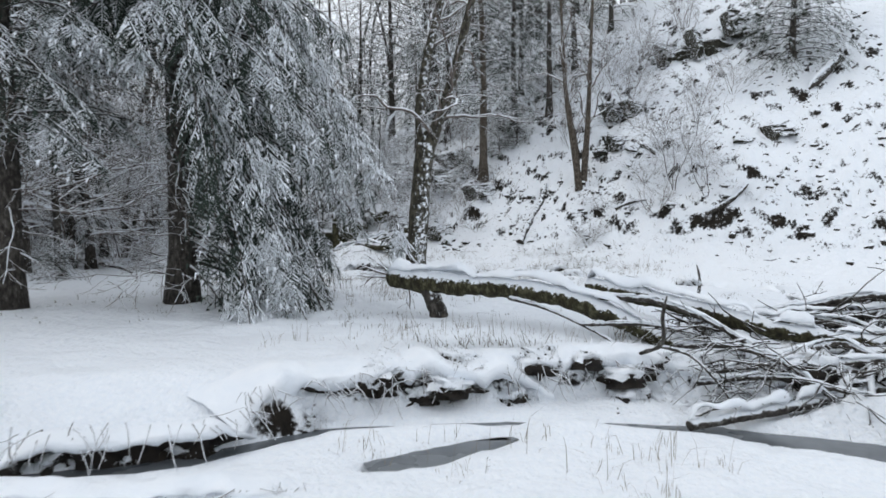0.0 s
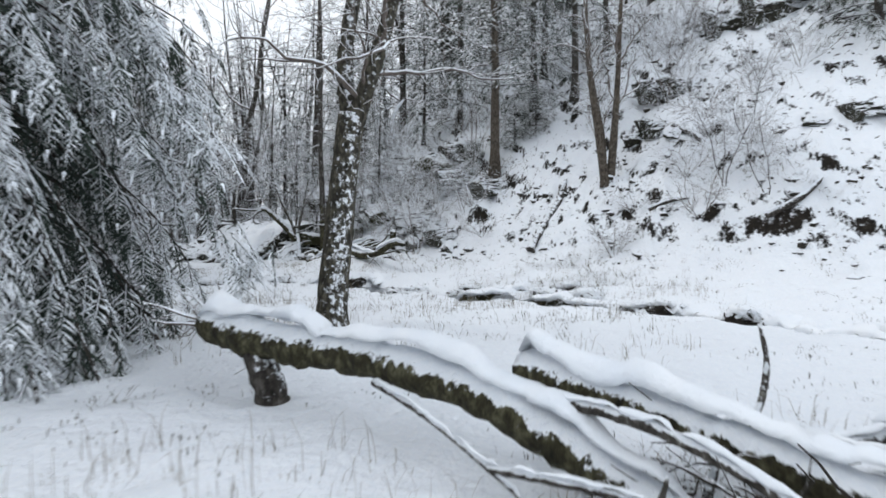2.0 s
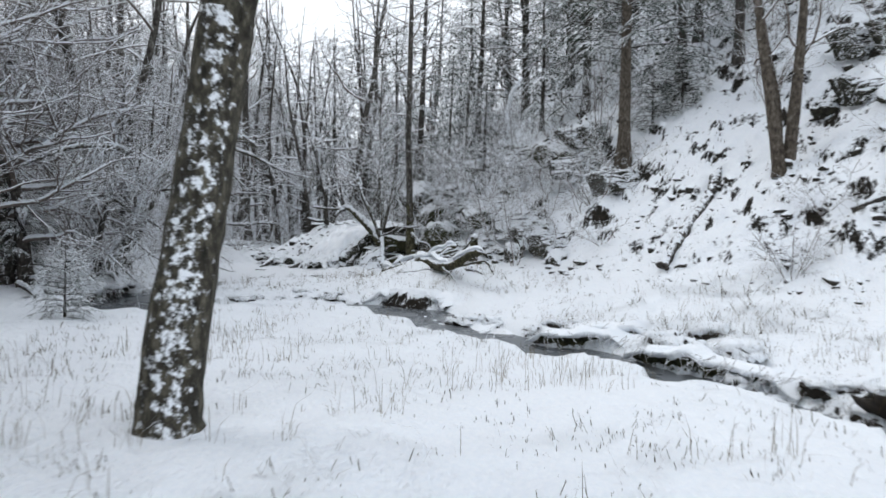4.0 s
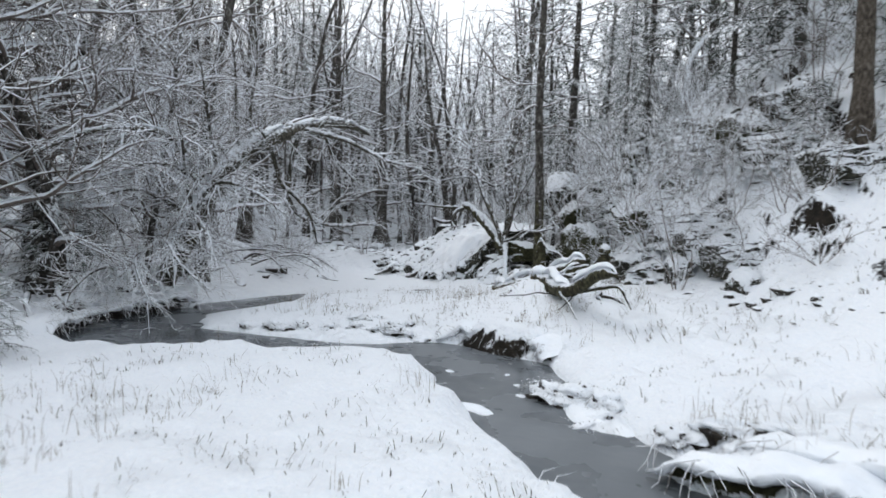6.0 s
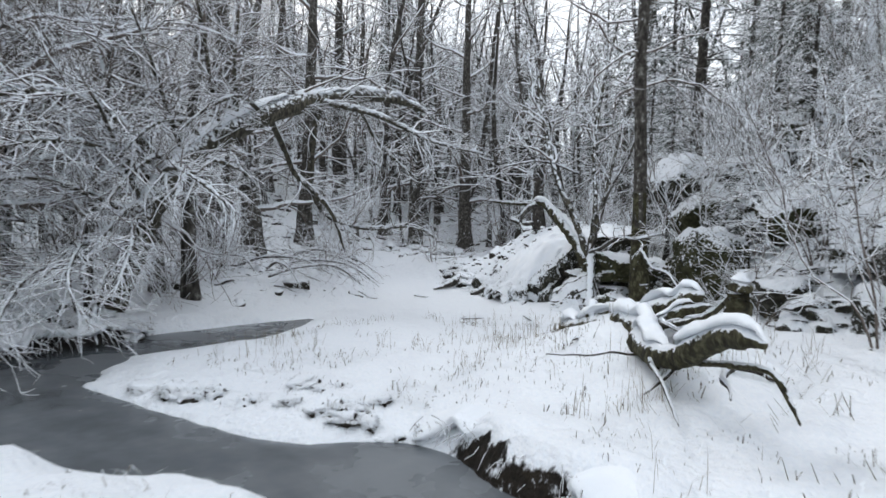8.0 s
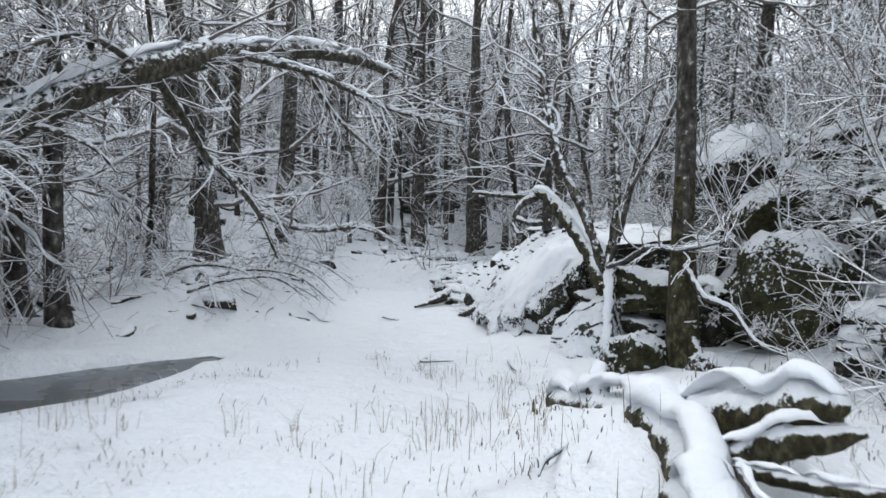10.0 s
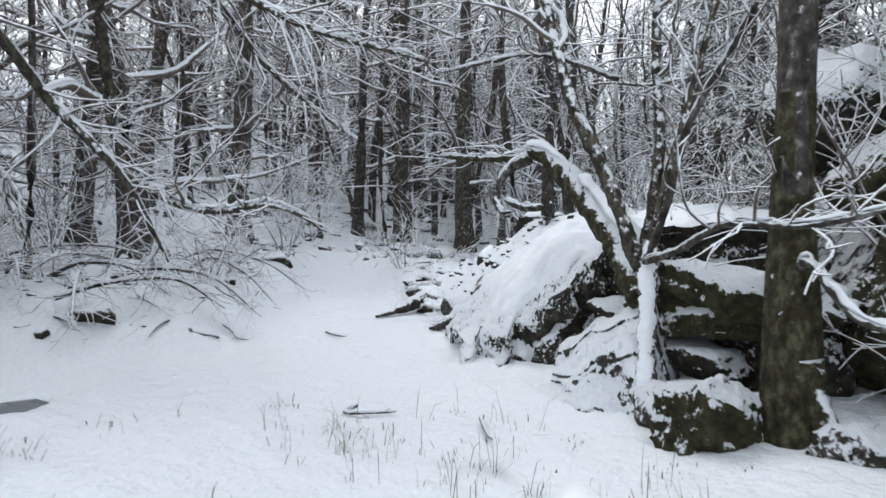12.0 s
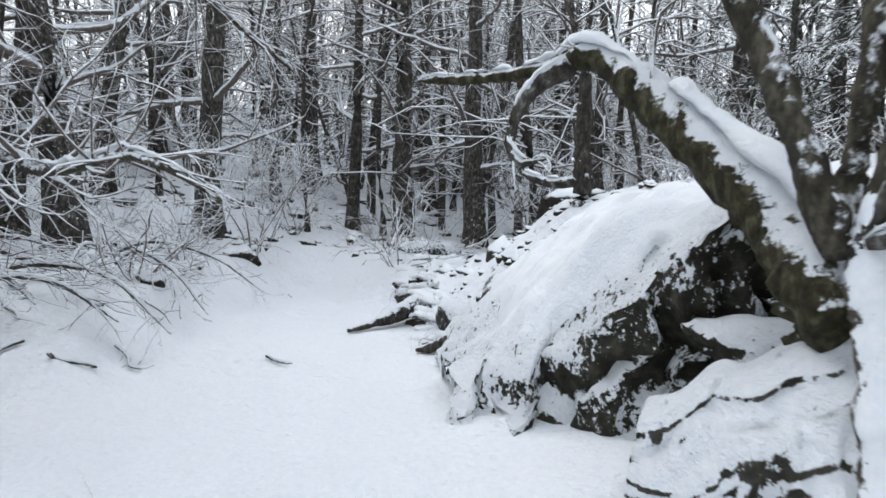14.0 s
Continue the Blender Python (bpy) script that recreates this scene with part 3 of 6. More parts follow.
def limb_thing(thing_ob, name, pts, r0, r1, mat, rng, snow=0.0, n=5, k=9, lumps=.12, label=""):
    """A limb through a few places, with its own snow where it lies."""
    p = curve_points(pts, n * 2)
    run = np.concatenate([[0], np.cumsum(np.linalg.norm(np.diff(p, axis=0), axis=1))])
    even = np.linspace(0, run[-1], max(6, int(run[-1] / max(.03, .42 * r0)) + 1))
    p = np.stack([np.interp(even, run, p[:, k]) for k in range(3)], 1)
    m = len(p) // 4 + 3
    r = np.linspace(r0, r1, len(p)) * (1 + .5 * lumps * np.interp(np.arange(len(p)) / 4, np.arange(m), rng.randn(m)))
    p = p + .04 * r0 * rng.randn(len(p), 3)
    r = r * (1 - .6 * smooth(.88, 1.0, np.linspace(0, 1, len(r))))
    g = Geo()
    tube(g, p, r, k, True, lumps, rng)
    ob = part(name, g, mat, thing_ob, label)
    if snow:
        gs = Geo()
        snow_ridge(gs, p, r, snow, rng)
        part("snow_cover", gs, SNOW, ob, "thick fresh white snow")
    return p, r


# ---------------------------------------------------------------- ground and water
def axis(lo, hi, fine_lo, fine_hi, step):
    a = list(np.arange(fine_lo, fine_hi, step))
    d, v = step, a[-1]
    while v < hi:
        d *= 1.12
        v += d
        a.append(v)
    d, v = step, a[0]
    front = []
    while v > lo:
        d *= 1.12
        v -= d
        front.append(v)
    return np.array(front[::-1] + a)


gx, gy = axis(-400, 400, -10.5, 13.0, .078), axis(-250, 500, 2.5, 28.5, .078)
XX, YY = np.meshgrid(gx, gy)
ZZ = ground_height(XX.ravel(), YY.ravel())
nx, ny = len(gx), len(gy)
idx = np.arange(nx * ny).reshape(ny, nx)
quads = np.stack([idx[:-1, :-1], idx[:-1, 1:], idx[1:, 1:], idx[1:, :-1]], -1).reshape(-1, 4)
me = bpy.data.meshes.new("ground")
me.vertices.add(nx * ny)
me.vertices.foreach_set("co", np.stack([XX.ravel(), YY.ravel(), ZZ], 1).ravel())
me.loops.add(quads.size)
me.loops.foreach_set("vertex_index", quads.ravel())
me.polygons.add(len(quads))
me.polygons.foreach_set("loop_start", np.arange(len(quads)) * 4)
me.polygons.foreach_set("use_smooth", np.ones(len(quads), bool))
me.update(calc_edges=True)
me.materials.append(GROUND)
tagged(new("ground", me), "snow-covered meadow, stream banks and steep valley side", "ground", kind="structure")

gw = Geo()
for reach in (STREAM_A, POOL):
    wl = np.array(reach)
    cx, cy, cw = wl[:, 0], wl[:, 1], wl[:, 2]
    tx, ty = np.gradient(cx), np.gradient(cy)
    ln = np.hypot(tx, ty)
    wide = cw + .22
    rows_w = np.stack([np.stack([cx + s * wide * -ty / ln, cy + s * wide * tx / ln, np.zeros(len(cx))], 1) for s in (-1, -.33, .33, 1)], 1)
    gw.add(rows_w, [(i * 4 + j, (i + 1) * 4 + j, (i + 1) * 4 + j + 1, i * 4 + j + 1) for i in range(len(cx) - 1) for j in range(3)])
water = new("water", gw.mesh("water"))
water.data.materials.append(WATER)
tagged(water, "grey still stream water, thinly iced in places", "water", kind="structure")

# ---------------------------------------------------------------- trees beside the path
rng = np.random.RandomState(11)


def at(x, y, dz=0.0):
    return (x, y, gz(x, y) + dz)


CLUMPS = [(-2.98, 8.3, 3.25), (-2.9, 8.3, 3.0), (-2.29, 8.2, 2.45), (-2.15, 8.2, 2.25), (-2.22, 8.1, 1.3), (-2.1, 8.1, 1.0), (-2.0, 8.2, .75), (-2.33, 8.6, 3.8), (-1.9, 9.1, 4.3), (-1.7, 9.1, 3.75), (-1.45, 9.1, 3.25),
          (-1.2, 9.1, 2.75), (-1.0, 9.1, 2.35), (-.68, 9.0, 1.45), (-2.55, 7.9, .5), (-2.3, 7.9, .4), (-4.9, 8.5, 3.95), (-4.4, 8.5, 3.8), (-3.85, 8.5, 3.75)]
main_spruce = spruce(rng, at(-3.75, 9.4), "tall drooping spruce with heavy snow clumps on its sprays", 12.5, .19, 3.35, .75, .17, 9, 15, 9, 1.1, .15,
       sector=lambda az, z: (1.25 if z < 2.6 else 1.1) if math.cos(az - .12) > (.6 if z < 3.0 else .35 if z < 4.2 else .0) else (.0 if z < 4.4 else .75),
       clumps=CLUMPS, rise=-.12, hang=.55, white=.6)
edge_spruce = spruce(rng, at(-5.75, 8.7), "spruce with a bare dark lower trunk and high boughs", 13, .17, 2.4, 2.7, .3, 6, 9, 7, 1.15, .10, lean=(.02, 0), rise=.0, white=.62)
for tree_ob, turns, count in ((edge_spruce, (0, 6.28), 34), (main_spruce, (1.4, 5.6), 46)):
    dead = Geo()
    for k in range(count):
        az, z = rng.uniform(*turns), rng.uniform(.4, 3.8)
        q, rq = bough(rng, (.1 * math.cos(az), .1 * math.sin(az), z), (math.cos(az), math.sin(az), rng.uniform(-.35, .15)), rng.uniform(.5, 1.7), .013, .004, .16, .2, -.04)
        tube(dead, q, rq, 4, False)
        spray(dead, rng, q, rq, 2, 9, .5, dict(BARE, thin=.005), .15)
    tagged(part("dead_twig_spray", dead, TWIG, tree_ob, "dead lower twigs lined with snow"), kind="stuff")
spruce(rng, at(-8.6, 12.4), "spruce with snowy hanging boughs in the wood", 12, .16, 2.2, 2.8, .40, 5, 7, 5, 1.3, .08)

# forked tree standing in the meadow
treeA = thing("tree", at(-.58, 11.5), "forked dark-barked tree plastered with driven snow", "tree", "forked meadow tree")
oA = np.array(treeA.location) - (.12, 0, 0)
gt, gw2 = Geo(), Geo()
mA = [np.array(q) - oA for q in [(-.60, 11.46, .2), (-.60, 11.5, .75), (-.55, 11.64, 1.6), (-.5, 11.75, 2.3), (-.43, 11.8, 2.95)]]
p = curve_points(mA, 6)
tube(gt, p, np.interp(np.linspace(0, 1, len(p)), [0, .12, .3, 1], [.27, .2, .18, .165]), 12, True, .1, rng)
part("trunk", gt, BARK_DRIVEN, treeA)
for pts, r0 in (([(-.43, 11.8, 2.8), (-.52, 11.85, 3.5), (-.42, 11.9, 4.4), (-.2, 12, 5.4), (.15, 12.2, 7), (.2, 12.3, 9.5)], .125),
                ([(-.43, 11.8, 2.75), (-.22, 11.75, 3.3), (.05, 11.7, 4.1), (.3, 11.6, 5.1), (.6, 11.5, 6.4), (.9, 11.4, 8.8)], .125)):
    p = curve_points([np.array(q) - oA for q in pts], 6)
    r = np.linspace(r0, .03, len(p))
    g = Geo()
    tube(g, p, r, 9, True, .1, rng)
    part("limb", g, BARK_DRIVEN, treeA)
    spray(gw2, rng, p, r, 3, 20, .3, dict(BARE, fork=6), .12)
part("crown", gw2, TWIG, treeA)

# twin-stemmed tree on the valley side
tw = thing("tree", at(4.45, 21.5), "twin-stemmed greenish tree on the snowy valley side", "tree", "twin hillside tree")
gw2 = Geo()
for pts, r0 in (([(0, 0, -.2), (-.2, 0, 1.2), (-.42, .05, 2.6), (-.55, .1, 4.2), (-.7, .2, 7.5)], .125),
                ([(.12, .1, -.2), (.22, .12, 1.2), (.3, .15, 2.6), (.36, .2, 4.4), (.5, .2, 8.5)], .125),
                ([(0, .15, .1), (-.05, .25, 1.2), (-.3, .35, 2.6), (-.6, .5, 4.6)], .07)):
    p = curve_points(pts, 6)
    r = np.linspace(r0, .03, len(p))
    r[0] *= 1.3
    g = Geo()
    tube(g, p, r, 9, True, .1, rng)
    part("stem", g, BARK_RED, tw)
    spray(gw2, rng, p, r, 3, 14, .3, dict(BARE, fork=6), .35)
part("crown", gw2, TWIG, tw)

# reddish pine and other conifers on the valley side
spruce(rng, at(1.54, 25.2), "reddish-barked conifer with bare lower trunk on the valley side", 13, .165, 2.2, 3.0, .36, 5, 8, 6, 1.2, .1, mat=BARK_RED)
spruce(rng, at(11.8, 22.5), "dense low spruce laden with snow high on the slope", 7, .12, 2.0, .15, .26, 6, 9, 6, 1.1, .15)

# ---------------------------------------------------------------- fallen log and its tangle of branches
rl = np.random.RandomState(21)
log = thing("fallen_log", (0, 0, 0), "fallen mossy trunk under a thick ridge of snow", "log", "fallen wood")
limb_thing(log, "trunk", [(-.62, 8.45, .88), (-.3, 8.2, .84), (.2, 7.85, .83), (.8, 7.5, .82), (1.3, 7.12, .76), (1.75, 6.75, .62), (2.2, 6.35, .42), (2.7, 5.95, .28)], .145, .08, BARK_MOSS, rl, .12, 6, 12, .16)
limb_thing(log, "trunk", [(1.58, 7.1, .88), (1.98, 6.72, .84), (2.5, 6.25, .73), (3.1, 5.8, .6), (3.8, 5.5, .55), (4.7, 5.4, .5)], .10, .06, BARK_MOSS, rl, .13, 6, 10, .16, "broken reddish upper length of the trunk")
limb_thing(log, "stub", [(-.2, 8.12, .8), (-.1, 8.05, .58), (-.02, 8.0, .34)], .10, .12, BARK_DARK, rl, 0, 5, 9, .05)
for k in range(9):
    az = 2.2 + rl.uniform(-1.2, 1.2)
    p, r = bough(rl, (-.6, 8.42, .86), (math.cos(az), math.sin(az), rl.uniform(-.6, .4)), rl.uniform(.4, .9), .022, .006, .12, .2, -.05)
    g = Geo()
    tube(g, p, r, 5, False)
    spray(g, rl, p, r, 1, 5, .5, BARE)
    part("root", g, TWIG, log)
for pts, r0, sn in (([(.75, 7.4, .72), (1.1, 6.95, .66), (1.5, 6.5, .5), (1.75, 6.2, .35)], .022, .02),
                    ([(1.6, 6.95, .78), (2.0, 6.45, .82), (2.35, 6.05, .72), (2.7, 5.7, .5), (3.0, 5.3, .3)], .035, .03),
                    ([(1.4, 6.6, .55), (1.9, 6.15, .62), (2.3, 5.85, .58)], .022, .025)):
    limb_thing(log, "branch", pts, r0, r0 * .5, BARK, rl, sn, 5, 6, .1)


def fallen_branch(name, pts, r0, r1, label, snow, rg, twigs=0, mat=None, twig_mat=None):
    ob = thing(name, (0, 0, 0), label, "branch", "fallen wood")
    p, r = limb_thing(ob, "stem", pts, r0, r1, mat or BARK, rg, snow, 6, 8, .14)
    if twigs:
        g = Geo()
        spray(g, rg, p, r, 2, twigs, .36, dict(BARE, fork=5, bend=-.15, flat=.25, lift=-.03), .2)
        tagged(part("twig_spray", g, twig_mat or TWIG, ob), kind="stuff")
    return ob


fallen_branch("crooked_stick", [(1.62, 5.95, .2), (1.72, 5.75, .42), (1.86, 5.55, .55), (1.84, 5.48, .8), (1.86, 5.44, .98)], .026, .014, "dark crooked stick standing out of the snow", 0, rl)
fallen_branch("crooked_stick", [(1.86, 5.56, .53), (2.05, 5.4, .48), (2.2, 5.2, .3), (2.3, 5.05, .1)], .018, .01, "thin bent stick arching down to the stream", 0, rl)
fallen_branch("crooked_stick", [(2.3, 6.55, .35), (2.42, 6.68, .6), (2.66, 6.9, .74), (2.74, 7.0, .95), (2.72, 7.05, 1.14)], .026, .012, "dark bent stick rising above the log", 0, rl)
fallen_branch("fallen_branch", [(1.85, 4.88, .06), (2.5, 4.98, .14), (3.2, 5.13, .22), (4.0, 5.3, .32), (5.0, 5.4, .42)], .045, .055, "snow-covered bough lying over the stream edge", .10, rl)
for k, (pts, r0, sn, tw_n) in enumerate((
        ([(2.5, 6.5, .5), (3.1, 6.35, .62), (3.9, 6.1, .72), (4.8, 5.9, .75), (5.6, 5.8, .7)], .055, .07, 8),
        ([(2.4, 6.0, .35), (3.0, 6.1, .5), (3.8, 6.4, .62), (4.8, 6.8, .7)], .04, .05, 8),
        ([(3.0, 6.9, .55), (3.5, 6.2, .66), (3.9, 5.5, .55), (4.2, 4.9, .3)], .05, .06, 6),
        ([(2.9, 6.4, .62), (3.3, 5.8, .6), (3.6, 5.2, .42), (3.8, 4.7, .2)], .04, .05, 6),
        ([(3.4, 7.2, .5), (4.0, 6.7, .75), (4.7, 6.1, .8), (5.4, 5.5, .6)], .05, .06, 7),
        ([(2.7, 5.7, .35), (3.4, 5.6, .55), (4.2, 5.75, .62), (5.2, 6.1, .6)], .035, .045, 7),
        ([(3.2, 5.3, .3), (3.7, 5.7, .6), (4.3, 6.3, .8), (5.0, 7.0, .85)], .03, .04, 7),
        ([(2.3, 5.6, .3), (2.9, 5.45, .42), (3.5, 5.5, .4), (4.3, 5.3, .35)], .03, .04, 6),
        ([(3.6, 7.6, .45), (4.4, 7.2, .6), (5.2, 6.9, .7), (6.2, 6.7, .6)], .06, .07, 7),
        ([(2.2, 6.2, .4), (2.5, 5.7, .5), (2.8, 5.3, .42), (3.0, 4.95, .2)], .03, .035, 8),
        ([(2.9, 5.6, .3), (3.5, 5.3, .45), (4.2, 5.1, .4), (5.2, 5.0, .3)], .045, .05, 12),
        ([(3.1, 6.6, .6), (3.8, 6.2, .85), (4.5, 5.7, .95), (5.4, 5.2, .8)], .035, .04, 12),
        ([(3.3, 5.0, .2), (3.6, 5.5, .5), (4.1, 6.0, .6), (4.6, 6.8, .55)], .03, .035, 12),
        ([(4.0, 7.4, .5), (4.3, 6.6, .75), (4.5, 5.8, .7), (4.6, 5.0, .4)], .04, .05, 12),
        ([(2.6, 6.9, .5), (3.3, 7.0, .6), (4.2, 7.3, .62), (5.4, 7.7, .5)], .04, .05, 10),
        ([(3.5, 4.9, .15), (4.2, 5.0, .35), (5.0, 5.6, .5), (5.8, 6.4, .5)], .05, .06, 10),
        ([(2.1, 5.4, .25), (2.7, 5.2, .34), (3.4, 4.8, .22), (4.0, 4.5, .08)], .025, .03, 8))):
    fallen_branch("fallen_branch", pts, r0, r0 * .5, "snow-laden dead bough in the tangle beside the log", sn, rl, tw_n * 2, BARK_DARK, TWIG_DARK)

heap = Geo()
for _ in range(620):
    a, b = rl.rand(), rl.rand()
    x, y = 2.2 + 3.4 * a, 6.9 - 1.9 * b - .2 * a
    az = rl.normal(math.pi, .7)
    p, r = bough(rl, (x, y, .12 + .55 * rl.rand() ** 1.5), (math.cos(az), math.sin(az), rl.uniform(-.35, .3)), rl.uniform(.3, .85), rl.uniform(.005, .014), .003, .1, .28, -.03)
    tube(heap, p, r, 4, False)
solid("brushwood", heap, TWIG_DARK, (0, 0, 0), "dense dark wet twigs under the snowy boughs", "brushwood", kind="stuff")

# ---------------------------------------------------------------- driftwood heap on the point
rd = np.random.RandomState(31)
drift = thing("driftwood", (0, 0, 0), "heap of mossy broken limbs under thick snow", "driftwood", "fallen wood")
for nm, pts, r0, r1, sn in (
        ("trunk", [(-4.15, 23.68, .37), (-3.7, 23.35, .5), (-3.25, 23.05, .63), (-2.83, 22.74, .74), (-2.5, 22.4, .74), (-2.1, 21.85, .7), (-1.9, 21.45, .66)], .135, .11, .13),
        ("trunk", [(-2.88, 22.87, .72), (-2.5, 22.65, .87), (-2.2, 22.48, 1.0), (-1.93, 22.32, 1.13)], .12, .10, .10),
        ("trunk", [(-2.3, 22.05, .72), (-1.95, 21.6, .72), (-1.65, 21.35, .78), (-1.35, 21.12, .95), (-1.1, 20.92, 1.06), (-.87, 20.72, 1.06)], .12, .06, .10),
        ("stub", [(-1.22, 21.22, .98), (-1.2, 21.22, 1.2), (-1.18, 21.21, 1.42)], .085, .08, .05),
        ("stub", [(-3.55, 23.25, .58), (-3.6, 23.32, .7), (-3.64, 23.4, .8)], .07, .06, .05),
        ("branch", [(-1.75, 21.5, .7), (-1.5, 21.33, .76), (-1.1, 21.0, .86), (-.84, 20.78, .9), (-.74, 20.76, .78), (-.66, 20.74, .64)], .03, .018, 0),
        ("branch", [(-2.45, 22.4, .76), (-1.95, 22.05, .92), (-1.6, 21.8, 1.06), (-1.3, 21.5, 1.32)], .03, .014, .02),
        ("branch", [(-2.4, 22.35, .74), (-2.1, 22.3, .95), (-1.85, 22.35, 1.05)], .06, .05, .07),
        ("branch", [(-2.0, 21.55, .68), (-1.7, 21.2, .6), (-1.45, 20.95, .4)], .02, .012, 0)):
    limb_thing(drift, nm, pts, r0, r1, BARK_MOSS, rd, sn, 6, 11, .2)
for _ in range(10):
    a = rd.rand()
    q = np.array((-3.7 + 2.4 * a, 23.3 - 1.9 * a, .58 + .15 * a)) + .15 * rd.randn(3)
    az = rd.uniform(-2.6, 1.2)
    p, r = bough(rd, q, (math.cos(az), math.sin(az), rd.uniform(-.2, .2)), rd.uniform(.35, .9), rd.uniform(.012, .03), .006, .07, .12, -.03)
    g = Geo()
    tube(g, p, r, 6, True, .2, rd)
    stick = part("twig", g, TWIG_DARK, drift)
    if rd.rand() < .7:
        g = Geo()
        snow_ridge(g, p, r, .025, rd, 1.2)
        part("snow_cover", g, SNOW, stick, "thick fresh white snow")

# ---------------------------------------------------------------- leaning tree over the water
rg = np.random.RandomState(41)
lean_t = thing("leaning_tree", (-9.4, 20.05, gz(-9.4, 20.05)), "leaning tree arched over the stream, thick with snow", "tree", "leaning waterside trees")
oG = np.array(lean_t.location)
DROOP = dict(BARE, thin=.0042, wobble=.3, lift=-.03, flat=.7, fork=7, ratio=.5, seg=.2)
NEAR = dict(DROOP, sub=2, thin=.0036)
gc = Geo()


def lean_limb(nm, pts, r0, r1, snow, count, depth=2, first=.2, mat=None):
    p, r = limb_thing(lean_t, nm, [np.array(q) - oG for q in pts], r0, r1, mat or BARK_DRIVEN, rg, snow, 6, 9, .1)
    spray(gc, rg, p, r, depth, int(count * 1.9), .24 if nm == "trunk" else .4, NEAR, first)


lean_limb("trunk", [(-9.45, 20.0, .1), (-9.2, 20.1, .7), (-8.85, 20.25, 1.4), (-8.75, 20.5, 2.05), (-8.95, 21.2, 2.7), (-9.1, 22.3, 3.32), (-9.2, 23.2, 3.68), (-9.3, 23.7, 3.8)], .2, .16, .15, 20, 3, .28)
lean_limb("trunk", [(-9.18, 23.0, 3.6), (-9.25, 23.5, 3.76), (-9.4, 24.4, 3.95), (-9.6, 25.5, 4.05), (-9.83, 26.6, 3.95)], .13, .045, .10, 20, 3, .1)
lean_limb("limb", [(-9.0, 20.7, 2.3), (-8.6, 20.0, 2.8), (-8.3, 19.2, 3.1), (-8.6, 18.3, 3.0), (-9.0, 17.6, 2.6)], .06, .025, .05, 18)
lean_limb("limb", [(-8.85, 20.6, 2.3), (-8.6, 20.9, 2.3), (-8.45, 21.1, 2.1), (-8.4, 21.2, 1.8)], .035, .014, .02, 7)
lean_limb("limb", [(-8.95, 21.0, 2.6), (-8.7, 21.3, 2.5), (-8.5, 21.6, 2.35), (-8.4, 21.8, 2.1)], .035, .014, .02, 7)
lean_limb("limb", [(-9.15, 22.4, 3.3), (-9.5, 22.9, 2.85), (-9.7, 23.25, 2.45), (-9.4, 23.5, 2.1), (-9.3, 23.8, 1.7), (-9.45, 24.2, 1.0)], .055, .022, .05, 16)
lean_limb("limb", [(-10.2, 23.9, 2.2), (-10.1, 24.2, 1.75), (-9.5, 24.35, 1.55), (-8.85, 24.45, 1.5), (-8.3, 24.6, 1.56), (-7.95, 24.7, 1.52), (-7.85, 25.0, 1.34)], .05, .016, .05, 12)
lean_limb("limb", [(-9.3, 23.5, 3.75), (-9.8, 23.7, 3.2), (-10.1, 23.85, 2.6), (-10.2, 23.9, 2.2)], .06, .05, .04, 6)
for pts in ([(-9.3, 19.6, 1.0), (-8.4, 18.9, 1.0), (-7.5, 18.4, .75), (-6.7, 18.1, .4)], [(-9.4, 19.6, .8), (-8.6, 18.4, .8), (-7.9, 17.6, .55), (-7.3, 17.2, .3)], [(-9.2, 19.8, 1.3), (-8.2, 19.3, 1.3), (-7.2, 18.9, .95), (-6.4, 18.9, .55)]):
    lean_limb("limb", pts, .03, .01, .025, 20)
lean_limb("limb", [(-8.8, 20.3, 1.7), (-8.1, 19.9, 1.6), (-7.4, 19.6, 1.3), (-6.8, 19.2, .8)], .04, .014, .02, 20)
lean_limb("limb", [(-8.8, 20.4, 2.0), (-8.0, 20.3, 2.3), (-7.1, 20.3, 2.1), (-6.5, 20.5, 1.7)], .04, .014, .02, 20)
lean_limb("limb", [(-9.2, 23.4, 3.7), (-8.6, 24.2, 3.5), (-8.0, 24.9, 3.1), (-7.5, 25.8, 2.9)], .05, .016, .04, 18)
lean_limb("limb", [(-9.35, 24.2, 3.9), (-9.9, 24.9, 3.7), (-10.3, 25.7, 3.2), (-10.2, 26.6, 2.6)], .05, .018, .04, 16)
